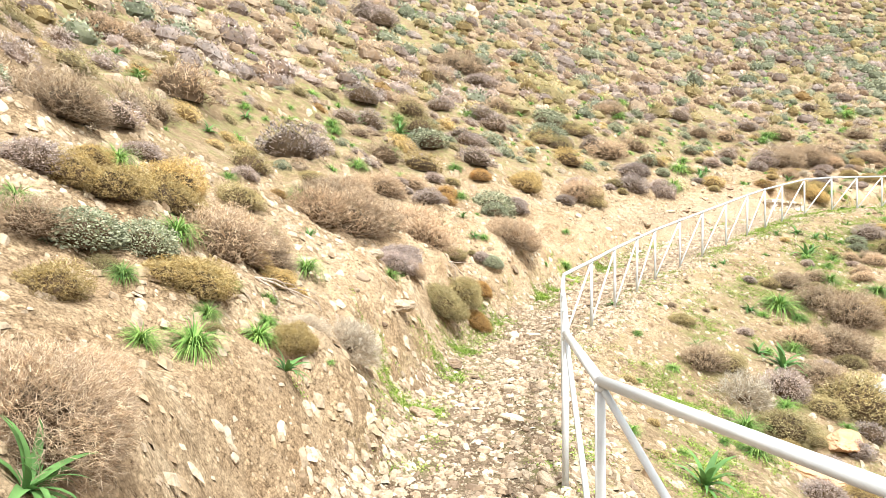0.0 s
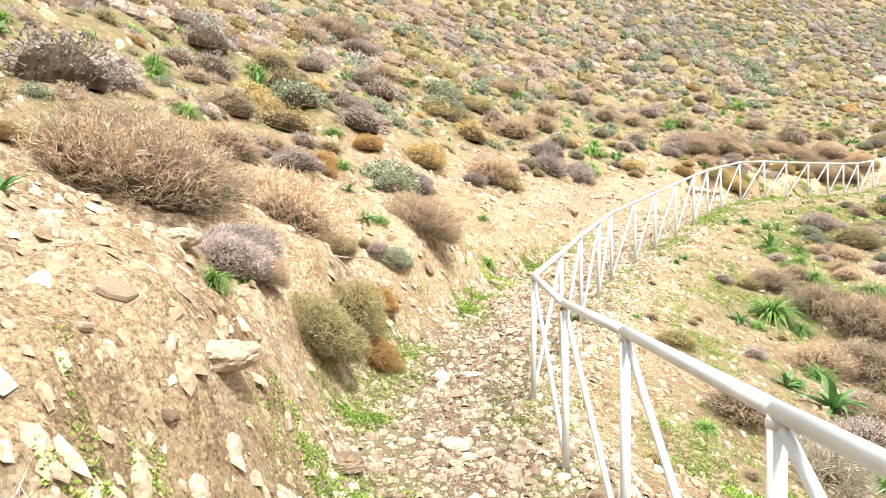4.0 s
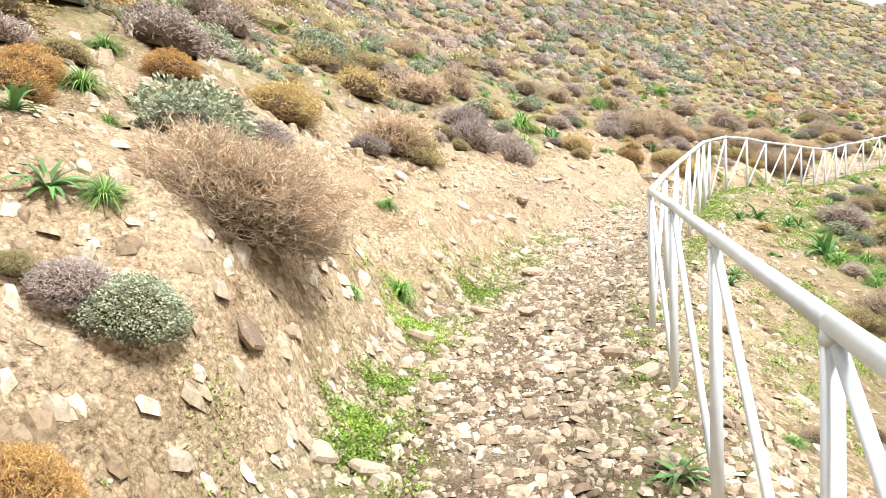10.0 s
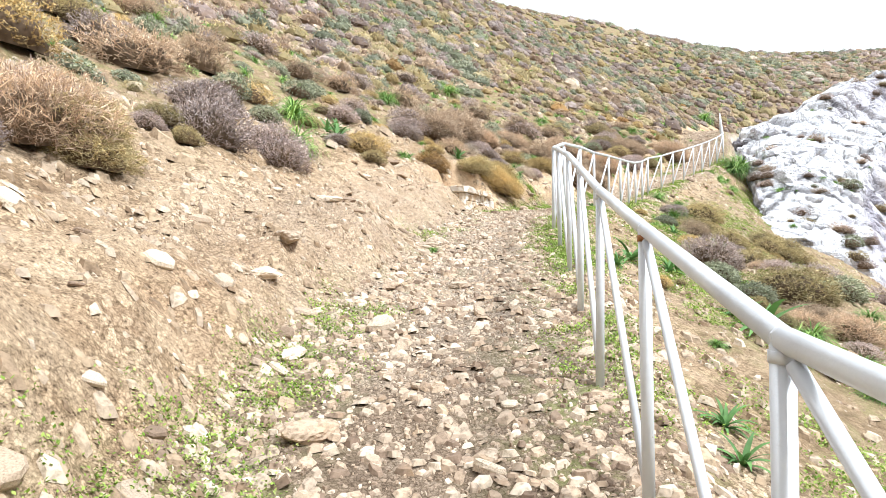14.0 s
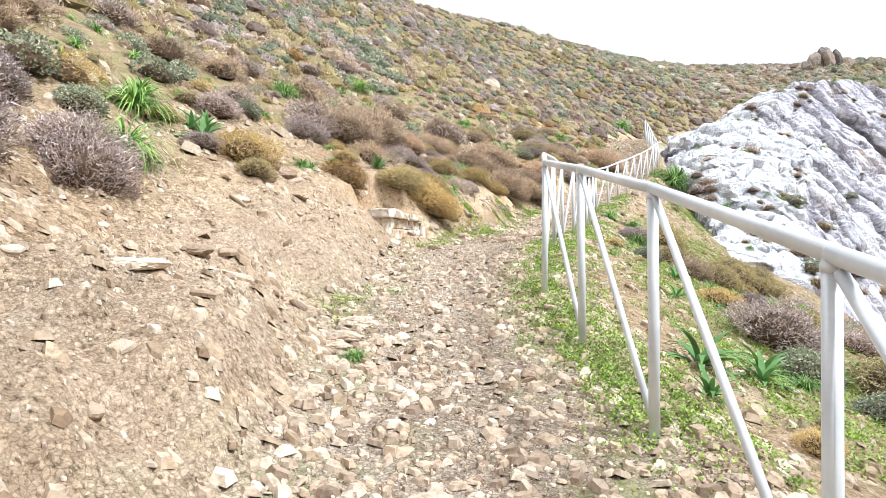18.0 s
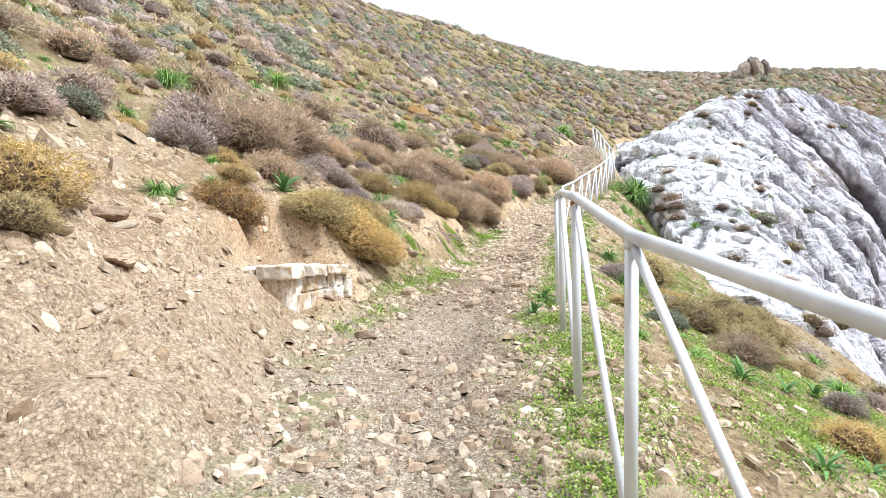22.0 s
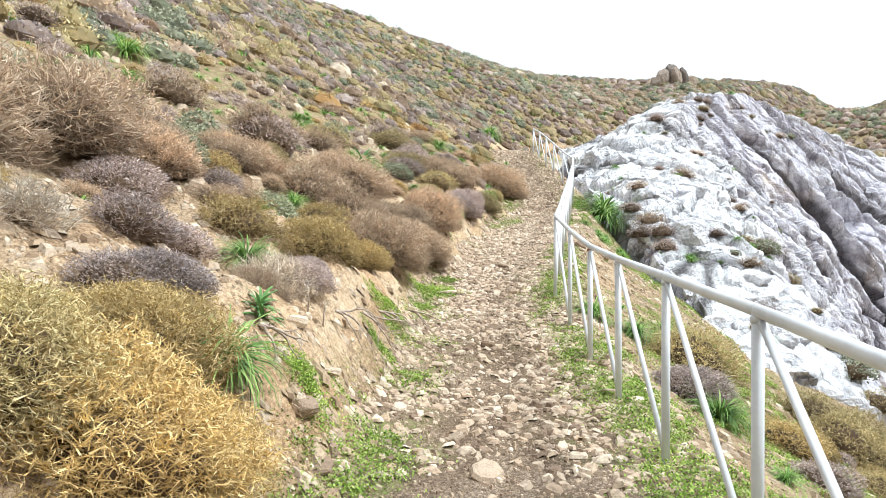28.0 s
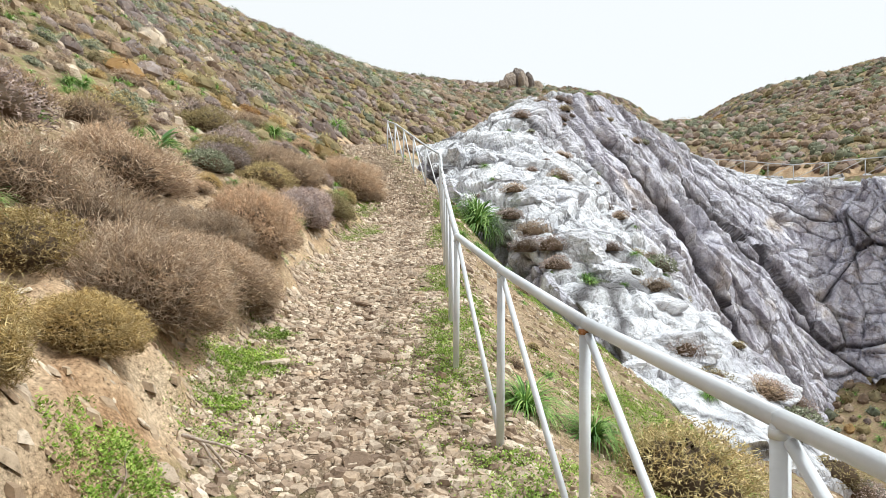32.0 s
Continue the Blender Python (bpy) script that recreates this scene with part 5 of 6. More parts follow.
for kind, rows in REST.items():
    x, y, r = np.array(rows).T
    g = plant_rng(len(rows))
    OCCUPIED.extend(rows)
    for half in range(2):
        q = np.arange(len(x)) % 2 == half
        if kind == "tuft":
            sown("strap_leaved_tufts", strap_leaves(plant_rng(60 + half), 60, 0.03, 3, 0.95), x[q], y[q], height(x[q], y[q]), r[q] * 1.2, g, PLANTS["green"], "green strap-leaved tufts among the shrubs", "plants")
        else:
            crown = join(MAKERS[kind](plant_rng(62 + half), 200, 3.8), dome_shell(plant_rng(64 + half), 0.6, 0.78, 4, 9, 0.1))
            sown(kind + "_shrubs", crown, x[q], y[q], height(x[q], y[q]), r[q], g, PLANTS[kind], FAR_WORDS[kind].replace("hillside", "slope above the path"), "shrubs")
hillside(96, 117, 20, 66, 5500, 53, 24, 0.53, 1.5)
hillside(60, 125, 60, 105, 8000, 46, 12, 0.6, 2.0)
hillside(98, 140, 50, 150, 12000, 47, 8, 0.58, 2.6, area=(70, 215, -10, 160))
hillside(22, 84, 9.5, 24, 9500, 31, 70, 0.68, 1.5)
hillside(20, 100, 24, 62, 19000, 41, 28, 0.64, 1.65)
hillside(76, 112, 1.5, 24, 11000, 51, 40, 0.62, 1.45)
DARK = [0.27, 0.28, 0.16, 0.0, 0.28, 0.0, 0.01]
hillside(108, 190, 1.2, 30, 20000, 61, 22, 0.44, 1.7, DARK, area=(52, 112, -45, 70))
hillside(100, 200, 30, 110, 17000, 71, 12, 0.50, 2.0, DARK, area=(60, 170, -80, 120))
hillside(98, 155, -40, 0, 5200, 76, 30, 0.56, 1.2, [0.25, 0.05, 0.45, 0.02, 0.215, 0.005, 0.01], True, (46, 74, -4, 40))


# ---- stones ----
def stones_mesh(name, x, y, size, g, flat=(0.22, 0.5), sides=6, sink=0.25, tilt=0.22, material=None, full=False):
    """Angular slabs, all different, as one mesh."""
    n = len(x)
    z = height(x, y)
    az = (np.arange(sides) / sides * 2 * np.pi)[None] + g.uniform(-0.35, 0.35, (n, sides)) + g.uniform(0, 6.3, (n, 1))
    rad = g.uniform(0.6, 1.15, (n, sides)) * 0.5 * size[:, None]
    long = g.uniform(0.55, 1.0, (n, 1))
    turn = g.uniform(0, np.pi, (n, 1))
    lx, ly = rad * np.cos(az), rad * np.sin(az) * long
    px, py = lx * np.cos(turn) - ly * np.sin(turn), lx * np.sin(turn) + ly * np.cos(turn)
    th = size * g.uniform(flat[0], flat[1], n)
    tx, ty = g.normal(size=(n, 1)) * tilt, g.normal(size=(n, 1)) * tilt
    gx_, gy_ = incline(x, y, 0.15)
    tx, ty = tx + 0.75 * np.clip(gx_, -0.9, 0.9)[:, None], ty + 0.75 * np.clip(gy_, -0.9, 0.9)[:, None]
    rings = []
    levels = ((-sink, 0.9), (0.55, 1.0), (1.0 - sink, 0.78)) if full else ((-sink, 1.0), (1.0 - sink, 0.64))
    for lev, k in levels:
        jig = g.uniform(0.92, 1.08, (n, sides))
        rx, ry = px * k * jig, py * k * jig
        rz = lev * th[:, None] + tx * rx + ty * ry + g.uniform(-0.08, 0.08, (n, sides)) * th[:, None]
        rings.append(np.stack([rx + x[:, None], ry + y[:, None], rz + z[:, None]], -1))
    v = np.concatenate(rings, 1).reshape(-1, 3)
    f = []
    for a in range(0, sides * (len(levels) - 1), sides):
        for j in range(sides):
            k = (j + 1) % sides
            f += [(a + j, a + k, a + sides + k), (a + j, a + sides + k, a + sides + j)]
    top = sides * (len(levels) - 1)
    f += [(top, top + j, top + j + 1) for j in range(1, sides - 1)]
    f = (np.array(f)[None] + (np.arange(n) * len(levels) * sides)[:, None, None]).reshape(-1, 3)
    return mesh_of(name, v, f, material or STONE, False)


def stone_field(name, label, s_from, s_to, d_from, d_to, count, low, high, seed, power=2.5, mask=None, **more):
    x, y, g = field(s_from, s_to, d_from, d_to, count, seed)
    size = low + (high - low) * g.power(1, count) ** power
    if mask is not None:
        zz, s_, d_, e_, f_, p_ = survey(x, y)
        q = mask(x, y, s_, d_, e_, f_, g)
        x, y, size = x[q], y[q], size[q]
    tagged(new(name, stones_mesh(name, x, y, size, g, **more)), label, "stones", kind="stuff")


def bank_kind(x, y, s, d, e, f, g):
    return (e > -0.2) & (g.uniform(size=len(x)) < 0.4 + 0.45 * smooth(-0.3, 0.4, vnoise(x * 0.7, y * 0.7, 8.0)) - 0.1 * ((s > 45) & (s < 58)))


def on_track(x, y, s, d, e, f, g):
    worn = np.exp(-((d - 1.0) / 0.35) ** 2)
    fine = np.exp(-((s - 58.8) / 4.8) ** 4) * (0.45 + 0.55 * smooth(0.3, 0.8, d))
    keep = 1.0 - 0.18 * worn - 0.72 * fine + 0.35 * vnoise(x * 1.3, y * 1.3, 3.0)
    return (e < 0.15) & (g.uniform(size=len(x)) < keep)


stone_field("path_stones", "flat angular slate stones strewn on the path", 30.5, 73, -0.5, 2.2, 54000, 0.025, 0.135, 81, 2.7, on_track, flat=(0.13, 0.32), sink=0.15, tilt=0.24)
stone_field("path_stones", "flat brown slate plates paving the upper path", 60, 74, -0.2, 2.1, 11000, 0.045, 0.16, 79, 2.4, on_track, flat=(0.10, 0.22), sink=0.1, tilt=0.16)
stone_field("path_stones", "flat angular slate stones on the far part of the path", 73, 92, -0.5, 2.0, 7000, 0.05, 0.15, 80, 2.0, on_track, flat=(0.2, 0.45), sink=0.2, tilt=0.24)
stone_field("path_gravel", "fine angular gravel on the path", 31, 72, -0.4, 3.2, 62000, 0.010, 0.036, 82, 1.6, lambda x, y, s, d, e, f, g: (e < 0.2) | ((s > 48.5) & (s < 58) & (e < 1.5)), sides=4, flat=(0.4, 0.7))
stone_field("bank_stones", "angular ochre stones lying in the cut bank", 28, 80, 1.2, 5.0, 56000, 0.018, 0.15, 83, 2.9, bank_kind, tilt=0.25, flat=(0.14, 0.36), sink=0.25, sides=5, material=STONE_BANK)
stone_field("slope_stones", "angular stones lying on the slope under the railing", 28, 76, -7.0, -0.2, 46000, 0.022, 0.16, 84, 2.9, lambda x, y, s, d, e, f, g: (g.uniform(size=len(x)) < 0.45 + 0.4 * vnoise(x * 0.6, y * 0.6, 2.0) + 0.25) & ~((s > 70) & (f > 2)), sides=5, flat=(0.14, 0.4), material=STONE_BANK)
stone_field("hill_stones", "pale stones between the shrubs of the hillside", 22, 112, 3.5, 30, 27000, 0.06, 0.36, 85, 3.4, tilt=0.2, flat=(0.25, 0.5), sides=5, material=STONE_BANK)
stone_field("hill_ledges", "broken rock ledges on the upper hillside", 60, 150, 5, 60, 9000, 0.10, 0.48, 86, 3.2, tilt=0.2, flat=(0.3, 0.5), sides=5, material=STONE_BANK)


def strata(count, seed):
    """Long thin ribs of rock that slant across the far hill."""
    x, y, g = field(112, 160, 8, 62, count, seed)
    z = height(x, y)
    ln, w = g.uniform(0.5, 2.2, count), g.uniform(0.04, 0.10, count)
    zx, zy = incline(x, y, 1.0)
    turn = g.normal(size=count) * 0.12 + 2.45
    hx, hy = np.cos(turn), np.sin(turn)
    v = []
    for u in (-1, -0.3, 0.4, 1):
        thick = (1 - 0.6 * abs(u)) * w
        mx, my = x + hx * ln * u * 0.5 + g.normal(size=count) * 0.06, y + hy * ln * u * 0.5 + g.normal(size=count) * 0.06
        mz = z + zx * (mx - x) + zy * (my - y)
        for o, up in ((-1, -0.3), (-0.5, 1.5), (0.6, 1.0), (1, -0.3)):
            v.append(np.stack([mx - hy * thick * o, my + hx * thick * o, mz + thick * up * g.uniform(0.7, 1.2, count)], -1))
    v = np.stack(v, 1).reshape(-1, 3)
    f = [(4 * a + b, 4 * a + b + 1, 4 * a + b + 5, 4 * a + b + 4) for a in range(3) for b in range(3)]
    f = (np.array(f)[None] + (np.arange(count) * 16)[:, None, None]).reshape(-1, 4)
    tagged(new("rock_strata", mesh_of("rock_strata", v, f, STONE_BANK)), "thin slanting ribs of rock on the far hill", "rocks", kind="stuff")


strata(2600, 87)

# stones of the path that can be picked up one by one
SHARDS = []
for k in range(14):
    g = plant_rng(700 + k)
    n_ = 7
    az = np.sort((np.arange(n_) + g.uniform(-0.3, 0.3, n_)) / n_ * 2 * np.pi)
    rad = g.uniform(0.36, 0.55, n_)
    flat = g.uniform(0.16, 0.34)
    rings = [np.stack([np.cos(az) * rad * q * g.uniform(0.94, 1.06, n_), np.sin(az) * rad * q * 0.72, flat * (lev + g.uniform(-0.06, 0.06, n_) + 0.25 * np.cos(az - 1))], -1) for lev, q in ((-0.35, 0.86), (0.15, 1.0), (0.5, 0.9), (0.66, 0.62))]
    f = [(n_ * a + b, n_ * a + (b + 1) % n_, n_ * a + n_ + (b + 1) % n_) for a in range(3) for b in range(n_)] + [(n_ * a + b, n_ * a + n_ + (b + 1) % n_, n_ * a + n_ + b) for a in range(3) for b in range(n_)]
    f += [(3 * n_, 3 * n_ + b, 3 * n_ + b + 1) for b in range(1, n_ - 1)]
    SHARDS.append(mesh_of("stone", np.vstack(rings), f, STONE_THING))
x, y, g = field(33, 74, -0.3, 2.9, 1400, 88)
zz, s_, d_, e_, f_, p_ = survey(x, y)
size = 0.10 + 0.20 * g.power(1, len(x)) ** 2.4
q = (e_ < 0.35) & ~((s_ > 50) & (s_ < 57) & (d_ > 0.2) & (d_ < 1.9))
x, y, size = x[q], y[q], size[q]
for i in thin(x, y, size * 0.5, [], 1.0)[:175]:
    ob = tagged(new("stone", SHARDS[i % 14]), "flat angular brown slate stone on the path", "stone", "loose stones on the path")
    zx, zy = incline(x[i:i + 1], y[i:i + 1], 0.12)
    n = Vector((-float(zx[0]) + float(g.normal()) * 0.12, -float(zy[0]) + float(g.normal()) * 0.12, 1)).normalized()
    ob.matrix_world = Matrix.Translation((float(x[i]), float(y[i]), float(zz[q][i]) + 0.01)) @ n.to_track_quat("Z", "Y").to_matrix().to_4x4() @ pose(0, 0, 0, 0, 0, float(g.uniform(0, 360))) @ Matrix.Diagonal((*(float(size[i]),) * 3, 1))

x, y, g = field(37, 61, 1.4, 3.6, 900, 89)
zz, s_, d_, e_, f_, p_ = survey(x, y)
size = 0.10 + 0.19 * g.power(1, len(x)) ** 2.2
q = (e_ > 0.0) & (e_ < 1.5) & (vnoise(x * 1.1, y * 1.1, 6.0) > -0.15 - 0.5 * (s_ > 45))
x, y, size, zz = x[q], y[q], size[q], zz[q]
for i in thin(x, y, size * 0.5, [(11.9, 24.4, 1.0)], 1.0)[:95]:
    ob = tagged(new("stone", SHARDS[i % 14]), "flat angular ochre slate plate lying in the cut bank", "stone", "plates of slate in the bank")
    zx, zy = incline(x[i:i + 1], y[i:i + 1], 0.12)
    n = Vector((-0.6 * float(zx[0]) + float(g.normal()) * 0.2, -0.6 * float(zy[0]) + float(g.normal()) * 0.2, 1)).normalized()
    ob.matrix_world = Matrix.Translation((float(x[i]), float(y[i]), float(zz[i]))) @ n.to_track_quat("Z", "Y").to_matrix().to_4x4() @ pose(0, 0, 0, 0, 0, float(g.uniform(0, 360))) @ Matrix.Diagonal((*(float(size[i]),) * 3, 1))


# ---- ground herbs along the path's edges ----
def herbs(name, label, places, g, size, material):
    x, y = places
    n = len(x)
    z = height(x, y)
    az = g.uniform(0, 2 * np.pi, n)
    el = g.uniform(0.1, 1.1, n)
    s = size * g.uniform(0.6, 1.4, n)
    way = np.stack([np.cos(az) * np.cos(el), np.sin(az) * np.cos(el), np.sin(el)], -1)
    side = np.stack([-np.sin(az), np.cos(az), 0 * az], -1)
    p = np.stack([x, y, z + g.uniform(0, 0.035, n)], -1)
    q = [p, p + way * s[:, None] * 0.5 + side * s[:, None] * 0.33, p + way * s[:, None], p + way * s[:, None] * 0.5 - side * s[:, None] * 0.33]
    v = np.stack(q, 1).reshape(-1, 3)
    k = np.arange(n)[:, None] * 4
    f = np.vstack([k + [0, 1, 2], k + [0, 2, 3]])
    tagged(new(name, mesh_of(name, v, f, material)), label, "plants", kind="stuff")


x, y, g = field(32, 76, -3.0, 2.7, 46000, 91)
zz, s_, d_, e_, f_, p_ = survey(x, y)
rim = 1.1 * np.exp(-((d_ + 0.12) / 0.27) ** 2) * (0.25 + 1.3 * smooth(46, 53, s_)) + 0.9 * np.exp(-((e_ + 0.05) / 0.22) ** 2) * (1 - 0.8 * np.exp(-((s_ - 52) / 4) ** 2)) + 0.46 * smooth(0.3, 1.2, f_)
patchy = smooth(-0.15, 0.35, vnoise(x * 0.9, y * 0.9, 1.0) + 0.45 * vnoise(x * 3.1, y * 3.1, 2.0) + 0.6 * smooth(47, 52, s_) * (1 - 0.5 * smooth(63, 66, s_)) * (d_ < 0.35))
q = g.uniform(size=len(x)) < rim * patchy * smooth(32, 36, s_)
x, y = x[q], y[q]
per = 52
spread = g.uniform(0.03, 0.09, len(x))
hx = np.repeat(x, per) + g.normal(size=len(x) * per) * np.repeat(spread, per)
hy = np.repeat(y, per) + g.normal(size=len(x) * per) * np.repeat(spread, per)
herbs("ground_herbs", "mats of small bright green herbs along the path", (hx, hy), g, 0.0175, PLANTS["herb"])

# dense mats at the foot of the bank
MATS = [(-0.44, 6.81, 0.34), (0.04, 8.38, 0.23), (0.23, 10.0, 0.25), (0.78, 11.89, 0.35), (-0.15, 6.71, 0.13), (2.76, 15.15, 0.26), (1.93, 13.55, 0.14), (3.7, 16.36, 0.22), (2.23, 14.12, 0.12), (1.81, 13.26, 0.1), (19.54, 27.77, 0.24), (17.32, 26.77, 0.15), (19.69, 27.81, 0.28), (17.09, 26.66, 0.19), (14.62, 25.47, 0.15), (20.32, 28.02, 0.15), (16.46, 26.32, 0.1), (18.8, 27.39, 0.13)]
for cx, cy, r in MATS:
    g = plant_rng(int(1000 * r + 10 * cx))
    knots = g.normal(size=(int(480 * r) + 15, 2)) * r * 0.6
    n_ = 26 * len(knots)
    hx = cx + np.repeat(knots[:, 0], 26) + 0.022 * g.normal(size=n_)
    hy = cy + np.repeat(knots[:, 1], 26) + 0.022 * g.normal(size=n_)
    herbs("herb_mat", "dense mat of bright yellow-green herbs at the path's edge", (hx, hy), g, 0.017, PLANTS["herb"])


# ---- stone bench beside the path ----
def block(size, seed, rough=0.06, cuts=2):
    """A hewn stone with worn, uneven edges."""
    g = random.Random(seed)
    bm = bmesh.new()
    bmesh.ops.create_cube(bm, size=1, matrix=Matrix.Diagonal((*size, 1)))
    bmesh.ops.bevel(bm, geom=bm.edges[:], offset=min(size) * 0.13, segments=2, affect="EDGES", profile=0.6)
    bmesh.ops.subdivide_edges(bm, edges=[e for e in bm.edges if e.calc_length() > 0.08], cuts=cuts, use_grid_fill=True)
    k = Vector((g.uniform(0, 50), g.uniform(0, 50), g.uniform(0, 50)))
    for v in bm.verts:
        v.co += Vector(noise.noise_vector(v.co * 9 + k)) * rough * 0.35 + Vector(noise.noise_vector(v.co * 28 + k)) * rough * 0.12
    return bm


def bench():
    root = tagged(new("stone_bench"), "low whitewashed stone bench with flat slab seat against the bank", "bench")
    root.matrix_world = pose(*BENCH_AT, 0, 0, BENCH_TURN)
    g = random.Random(4)

    def stone(name, x0, x1, y0, y1, z0, z1, seed, rough=0.05, label="", material=WASH, cuts=2):
        bm = block((x1 - x0 - 0.008, y1 - y0 - 0.006, z1 - z0 - 0.004), seed, rough, cuts)
        bmesh.ops.translate(bm, verts=bm.verts, vec=((x0 + x1) / 2, (y0 + y1) / 2, (z0 + z1) / 2))
        part(name, bm, material, root, label)
    # the pier at the near end, then the front wall in two courses, butting stone to stone
    stone("pier", 0.0, 0.26, 0.0, 0.34, -0.12, 0.255, 7, 0.06, "whitewashed upright end stone")
    for level, (widths, h0, h1) in enumerate((([0.36, 0.27, 0.40, 0.36], -0.12, 0.12), ([0.24, 0.42, 0.22, 0.29, 0.22], 0.12, 0.255))):
        x = 0.26
        for k, w in enumerate(widths):
            stone("wall_stone", x, x + w, 0.035 + g.uniform(-0.015, 0.02), 0.20, h0, h1, 10 * level + k)
            x += w
    stone("end_stone", 1.66, 1.80, -0.02, 0.24, 0.0, 0.19, 31, 0.06)
    stone("end_stone", 1.64, 1.84, 0.0, 0.30, 0.19, 0.235, 32, 0.05)
    stone("wall_stone", 0.02, 0.2, 0.34, 0.56, -0.1, 0.255, 41)
    stone("infill", 0.24, 1.62, 0.21, 0.54, -0.1, 0.25, 55, 0.03, "rubble filling behind the front stones", STONE_THING)
    for k, (x0, x1, y0, y1, thick) in enumerate(((-0.10, 0.48, -0.05, 0.27, 0.10), (-0.16, 0.36, 0.27, 0.55, 0.085), (0.48, 0.92, -0.03, 0.34, 0.08), (0.36, 0.98, 0.34, 0.58, 0.07), (0.92, 1.34, -0.03, 0.30, 0.085), (0.98, 1.62, 0.30, 0.56, 0.08), (1.34, 1.68, -0.02, 0.30, 0.075))):
        stone("seat_slab", x0, x1, y0, y1, 0.258, 0.258 + thick, 70 + k, 0.09, "flaking whitewashed seat slab", WASH, 3)
    return root


bench()


# ---- boulders ----
def boulder(name, label, x, y, size, seed, material, group="", sink=0.3, z=None):
    """An angular boulder."""
    bm = bmesh.new()
    bmesh.ops.create_icosphere(bm, subdivisions=4, radius=0.5)
    k = Vector((seed * 3.1, seed * 7.7, seed * 1.3))
    planes = [Vector(unit(plant_rng(seed * 31 + q).normal(size=3)[None])[0]) for q in range(9)]
    for v in bm.verts:
        d = v.co.normalized()
        r = 0.55
        for n_ in planes:
            c = d.dot(n_)
            if c > 0.2:
                r = min(r, 0.39 / c)
        v.co = d * r * (1 + 0.10 * noise.fractal(d * 3 + k, 0.6, 2.1, 4))
        v.co = Vector((v.co.x * size[0], v.co.y * size[1], v.co.z * size[2]))
    me = bpy.data.meshes.new(name)
    bm.to_mesh(me)
    bm.free()
    me.materials.append(material)
    ob = tagged(new(name, me), label, "rock", group)
    ob.matrix_world = pose(x, y, (float(height(x, y)[0]) if z is None else z) + size[2] * (0.5 - sink), 0, 0, seed * 47)
    return ob


CHALK, ct, cb = shader("whitewashed plaster", 0.9, 0.2)
cb_tex = ramp(ct, noise_of(ct, coords(ct), 5, 6), [(0.3, (0.70, 0.70, 0.72)), (0.6, (0.85, 0.85, 0.86))])
ct.links.new(cb_tex, cb.inputs["Base Color"])
relief(ct, cb, noise_of(ct, coords(ct), 12, 6), 0.5, 0.02)
CLAY, ct, cb = shader("terracotta coloured rock", 0.9, 0.2)
cb_tex = ramp(ct, noise_of(ct, coords(ct), 4, 6), [(0.3, (0.50, 0.27, 0.15)), (0.7, (0.66, 0.42, 0.27))])
ct.links.new(cb_tex, cb.inputs["Base Color"])
relief(ct, cb, noise_of(ct, coords(ct), 20, 6), 0.5, 0.02)
boulder("whitewashed_boulder", "rounded whitewashed boulder below the path", 6.95, 10.5, (1.0, 1.0, 1.1), 3, CHALK)
boulder("clay_slab", "flat terracotta-coloured rock slab on the slope", 5.25, 9.2, (0.9, 0.45, 0.25), 5, CLAY)
boulder("clay_slab", "flat terracotta-coloured rock slab on the slope", 4.2, 7.9, (0.7, 0.4, 0.2), 6, CLAY)

# the knob of rock on the skyline
KNOB = (99.5, 43.8)
KNOB_STONE = stone_material("weathered grey boulder", ((0.13, 0.11, 0.10), (0.21, 0.18, 0.165), (0.31, 0.275, 0.26)), False)
for k, (dx, dy, w, h) in enumerate(((0, 0, 1.7, 3.6), (1.2, -0.9, 1.5, 2.7), (-1.1, 0.8, 1.6, 2.6), (2.2, -1.8, 1.5, 1.5), (-0.5, -0.6, 1.3, 3.1), (0.7, 0.4, 1.2, 3.4), (-1.9, 1.5, 1.4, 1.6))):
    boulder("skyline_boulder", "weathered grey boulder on the ridge", KNOB[0] + dx, KNOB[1] + dy, (w, w, h), 20 + k, KNOB_STONE, "knob of boulders on the ridge", 0.25)

# single stones that stand out on the path and the bank
SLABS = [(1.1, 8.6, 0.30), (0.9, 9.3, 0.24), (1.4, 11.0, 0.26), (2.2, 12.4, 0.24), (3.9, 15.6, 0.27), (3.1, 14.9, 0.22), (4.6, 16.9, 0.30), (5.0, 17.9, 0.28), (7.9, 20.4, 0.32), (8.2, 20.6, 0.26), (7.7, 20.2, 0.22), (8.9, 20.6, 0.24), (11.2, 22.9, 0.2), (6.9, 18.6, 0.2), (6.4, 18.9, 0.22), (5.6, 19.2, 0.34), (5.2, 18.8, 0.3), (6.6, 20.4, 0.3), (7.4, 21.4, 0.26), (9.6, 23.4, 0.3), (9.9, 24.2, 0.36), (0.1, 8.8, 0.34), (-0.5, 7.9, 0.4), (-0.9, 9.2, 0.36), (-0.2, 6.6, 0.34), (12.7, 25.2, 0.36), (14.2, 25.6, 0.2), (15.1, 25.7, 0.2)]
stone_pick = random.Random(8)
for k, (x, y, w) in enumerate(SLABS):
    ob = boulder("stone", "flat angular slate stone lying on the ground", x, y, (w, w * stone_pick.uniform(0.55, 0.85), w * stone_pick.uniform(0.25, 0.42)), 40 + k, STONE_THING, "larger loose stones", 0.3)


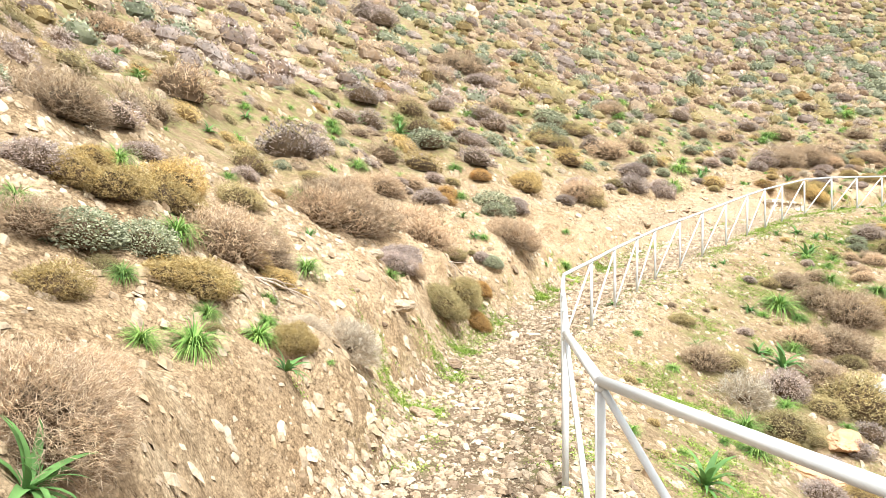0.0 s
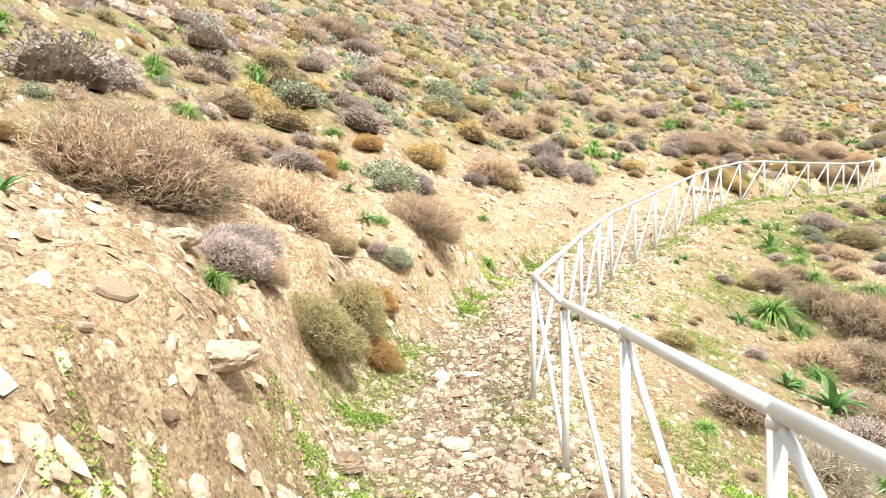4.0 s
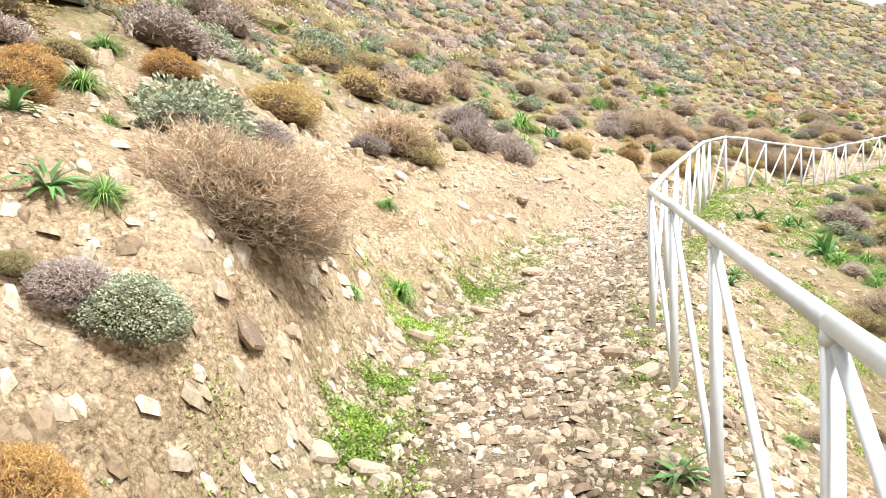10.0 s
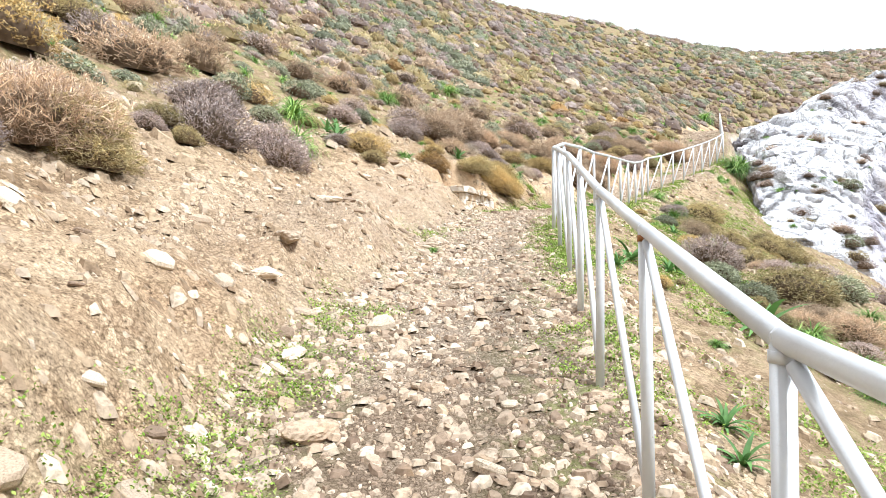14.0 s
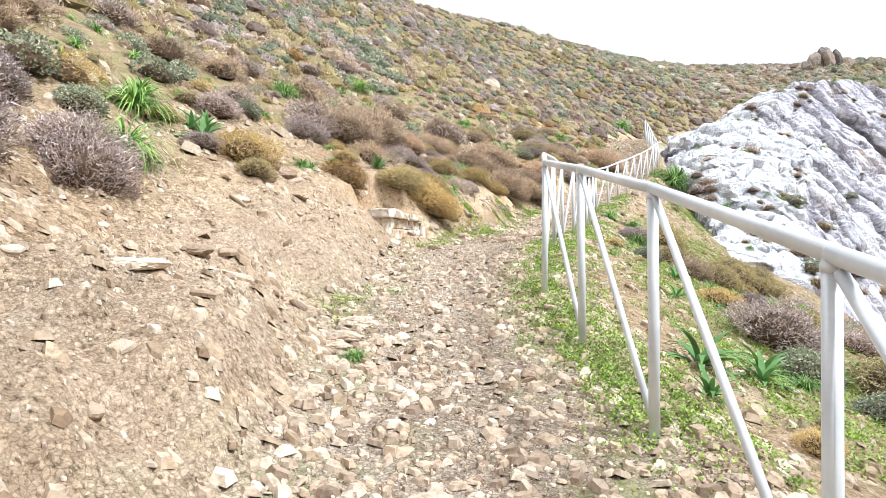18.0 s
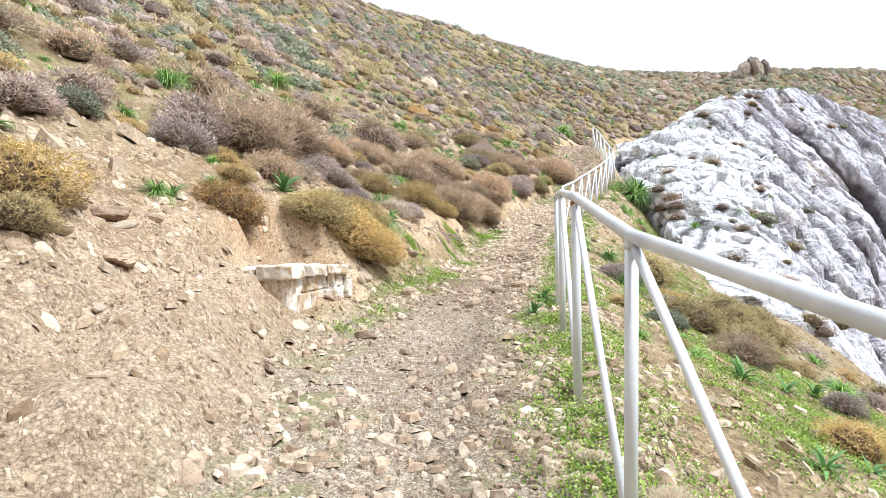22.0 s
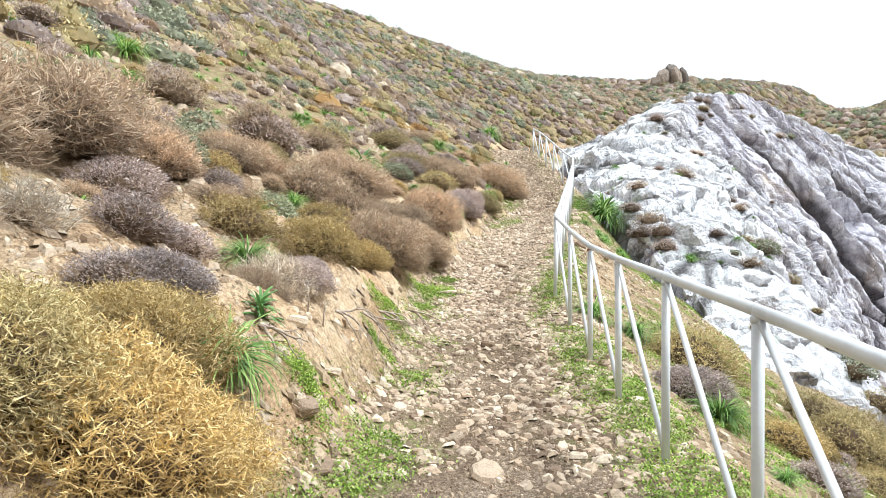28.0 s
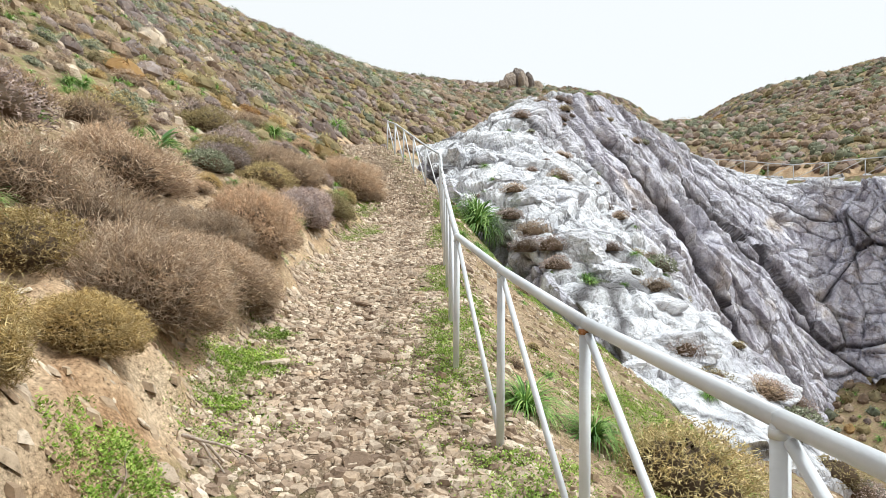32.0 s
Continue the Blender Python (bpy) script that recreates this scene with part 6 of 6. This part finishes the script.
# ---- jointed blocks that stand out of the white slab ----
g = plant_rng(77)
n_block = 0
for k in range(160):
    u = float(g.uniform(0, 1))
    x, y = 24.6 + 13 * u + float(g.normal()) * 0.4, 23.9 + 8.4 * u - 0.5 * u * u + float(g.normal()) * 0.9
    hit, normal, _, _ = ROCK_TREE.ray_cast(Vector((x, y, 40)), Vector((0, 0, -1)))
    if hit is None or hit.z < float(height(x, y)[0]) - 0.2 or abs(normal.z) < 0.5:
        continue
    w = float(g.uniform(0.45, 1.25))
    ob = boulder("limestone_block", "angular white limestone block on the slab", x, y, (w, w * float(g.uniform(0.5, 0.8)), w * float(g.uniform(0.35, 0.6))), 200 + k, LIME, "white blocks of the slab", 0.55, hit.z)
    put_attribute(ob.data, "crack", np.ones(len(ob.data.vertices)))
    put_attribute(ob.data, "steep", np.full(len(ob.data.vertices), 0.15))
    n_block += 1
    if n_block > 26:
        break


# ---- plants rooted in the rock's cracks ----
g = plant_rng(404)
n_rock = 0
for k in range(900):
    u = float(g.uniform(0, 1)) ** 1.3
    x, y = 25 + 30 * u + float(g.normal()) * 1.0, 24.6 + 6.5 * u - 1.2 * u * u + float(g.normal()) * 2.2
    hit, normal, _, _ = ROCK_TREE.ray_cast(Vector((x, y, 40)), Vector((0, 0, -1)))
    if hit is None or hit.z < float(height(x, y)[0]) or abs(normal.z) < 0.55:
        continue
    if vnoise(x * 0.45, y * 0.45, 3.0) < -0.05:
        continue
    r = float(g.uniform(0.12, 0.42))
    if g.uniform() < 0.3:
        ob = new("leaf_tuft", TUFTS[k % 4])
        tagged(ob, "tuft of green leaves rooted in a crack of the rock", "plant", "strap-leaved tufts")
        kk = r * 0.8
    else:
        kind = ["lilac", "brown", "olive", "sage", "lilac"][k % 5]
        ob = new("dry_shrub" if kind == "brown" else kind + "_shrub", MIDDLE[kind][k % 3][0])
        tagged(ob, "low grey-brown cushion shrub rooted in the limestone", "shrub", "shrubs on the rock")
        inner = new("core", MIDDLE[kind][k % 3][1])
        inner.parent = ob
        kk = r
    ob.matrix_world = Matrix.Translation(hit - Vector((0, 0, 0.05 * r))) @ Matrix.Diagonal((kk, kk, kk * 0.9, 1))
    n_rock += 1
    if n_rock > 130:
        break


# ---- dead wood on the cut bank ----
WOOD, ct, cb = shader("bleached dead wood", 0.9, 0.2)
ct.links.new(ramp(ct, noise_of(ct, coords(ct), 30, 6), [(0.3, (0.22, 0.16, 0.12)), (0.7, (0.55, 0.47, 0.40))]), cb.inputs["Base Color"])
relief(ct, cb, noise_of(ct, coords(ct), 60, 5), 0.6, 0.005)


def limb(bm, start, way, length, radius, g, depth):
    """A crooked tapered branch with side shoots."""
    p, n = Vector(start), 7
    for k in range(n):
        q = p + way * (length / n)
        r0 = radius * (1 - 0.8 * k / n)
        tube(bm, p, q, r0, 5, False)
        if depth and k > 1 and g.random() < 0.75:
            side = (way + Vector((g.uniform(-1, 1), g.uniform(-1, 1), g.uniform(-0.6, 0.7)))).normalized()
            limb(bm, q, side, length * g.uniform(0.3, 0.55), r0 * 0.6, g, depth - 1)
        p = q
        way = (way + Vector((g.uniform(-0.4, 0.4), g.uniform(-0.4, 0.4), g.uniform(-0.4, 0.25)))).normalized()


def dead_root(x, y, heading, length, seed, lift=0.12):
    g = random.Random(seed)
    bm = bmesh.new()
    for k in range(3):
        limb(bm, (0, 0, 0), Vector((math.cos(heading + 0.5 * (k - 1)), math.sin(heading + 0.5 * (k - 1)), g.uniform(-0.5, -0.1))), length * g.uniform(0.7, 1.0), 0.011, g, 2)
    me = bpy.data.meshes.new("dead_root")
    bm.to_mesh(me)
    bm.free()
    me.materials.append(WOOD)
    ob = tagged(new("dead_root"), "bare twisted dead root hanging over the ochre bank", "root", "dead roots on the bank")
    twig = new("branch", me)
    twig.parent = ob
    ob.location = (x, y, float(height(x, y)[0]) + lift)
    return ob


for k, (x, y, heading, ln) in enumerate(((15.75, 26.2, -1.0, 0.5), (16.15, 26.25, -1.4, 0.42), (17.9, 27.0, -1.2, 0.6), (16.7, 26.5, -0.8, 0.45), (14.4, 25.6, -1.2, 0.35), (-1.5, 5.6, -0.3, 0.7), (0.1, 11.3, -0.6, 0.5), (12.1, 24.55, -1.3, 0.3))):
    dead_root(x, y, heading, ln, 60 + k)


def thistle(x, y, r, seed):
    """A dry seed head of stiff bracts on a bent stalk."""
    g = plant_rng(seed)
    ob = tagged(new("dry_thistle"), "dry straw-coloured thistle head on a bent stalk", "plant")
    d = unit(g.normal(size=(90, 3)))
    v, f = spikes(g, d * r * 0.25, d * r * g.uniform(0.8, 1.1, (90, 1)), r * 0.07)
    head = new("seed_head", mesh_of("seed_head", v, f, PLANTS["straw"]))
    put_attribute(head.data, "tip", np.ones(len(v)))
    bm = bmesh.new()
    tube(bm, (0.03, 0.05, -0.22), (0, 0, 0), 0.006, 6)
    stalk = part("stalk", bm, WOOD, ob)
    head.parent = ob
    ob.location = (x, y, float(height(x, y)[0]) + 0.2)


thistle(15.35, 26.1, 0.055, 1)
thistle(15.42, 26.02, 0.045, 2)
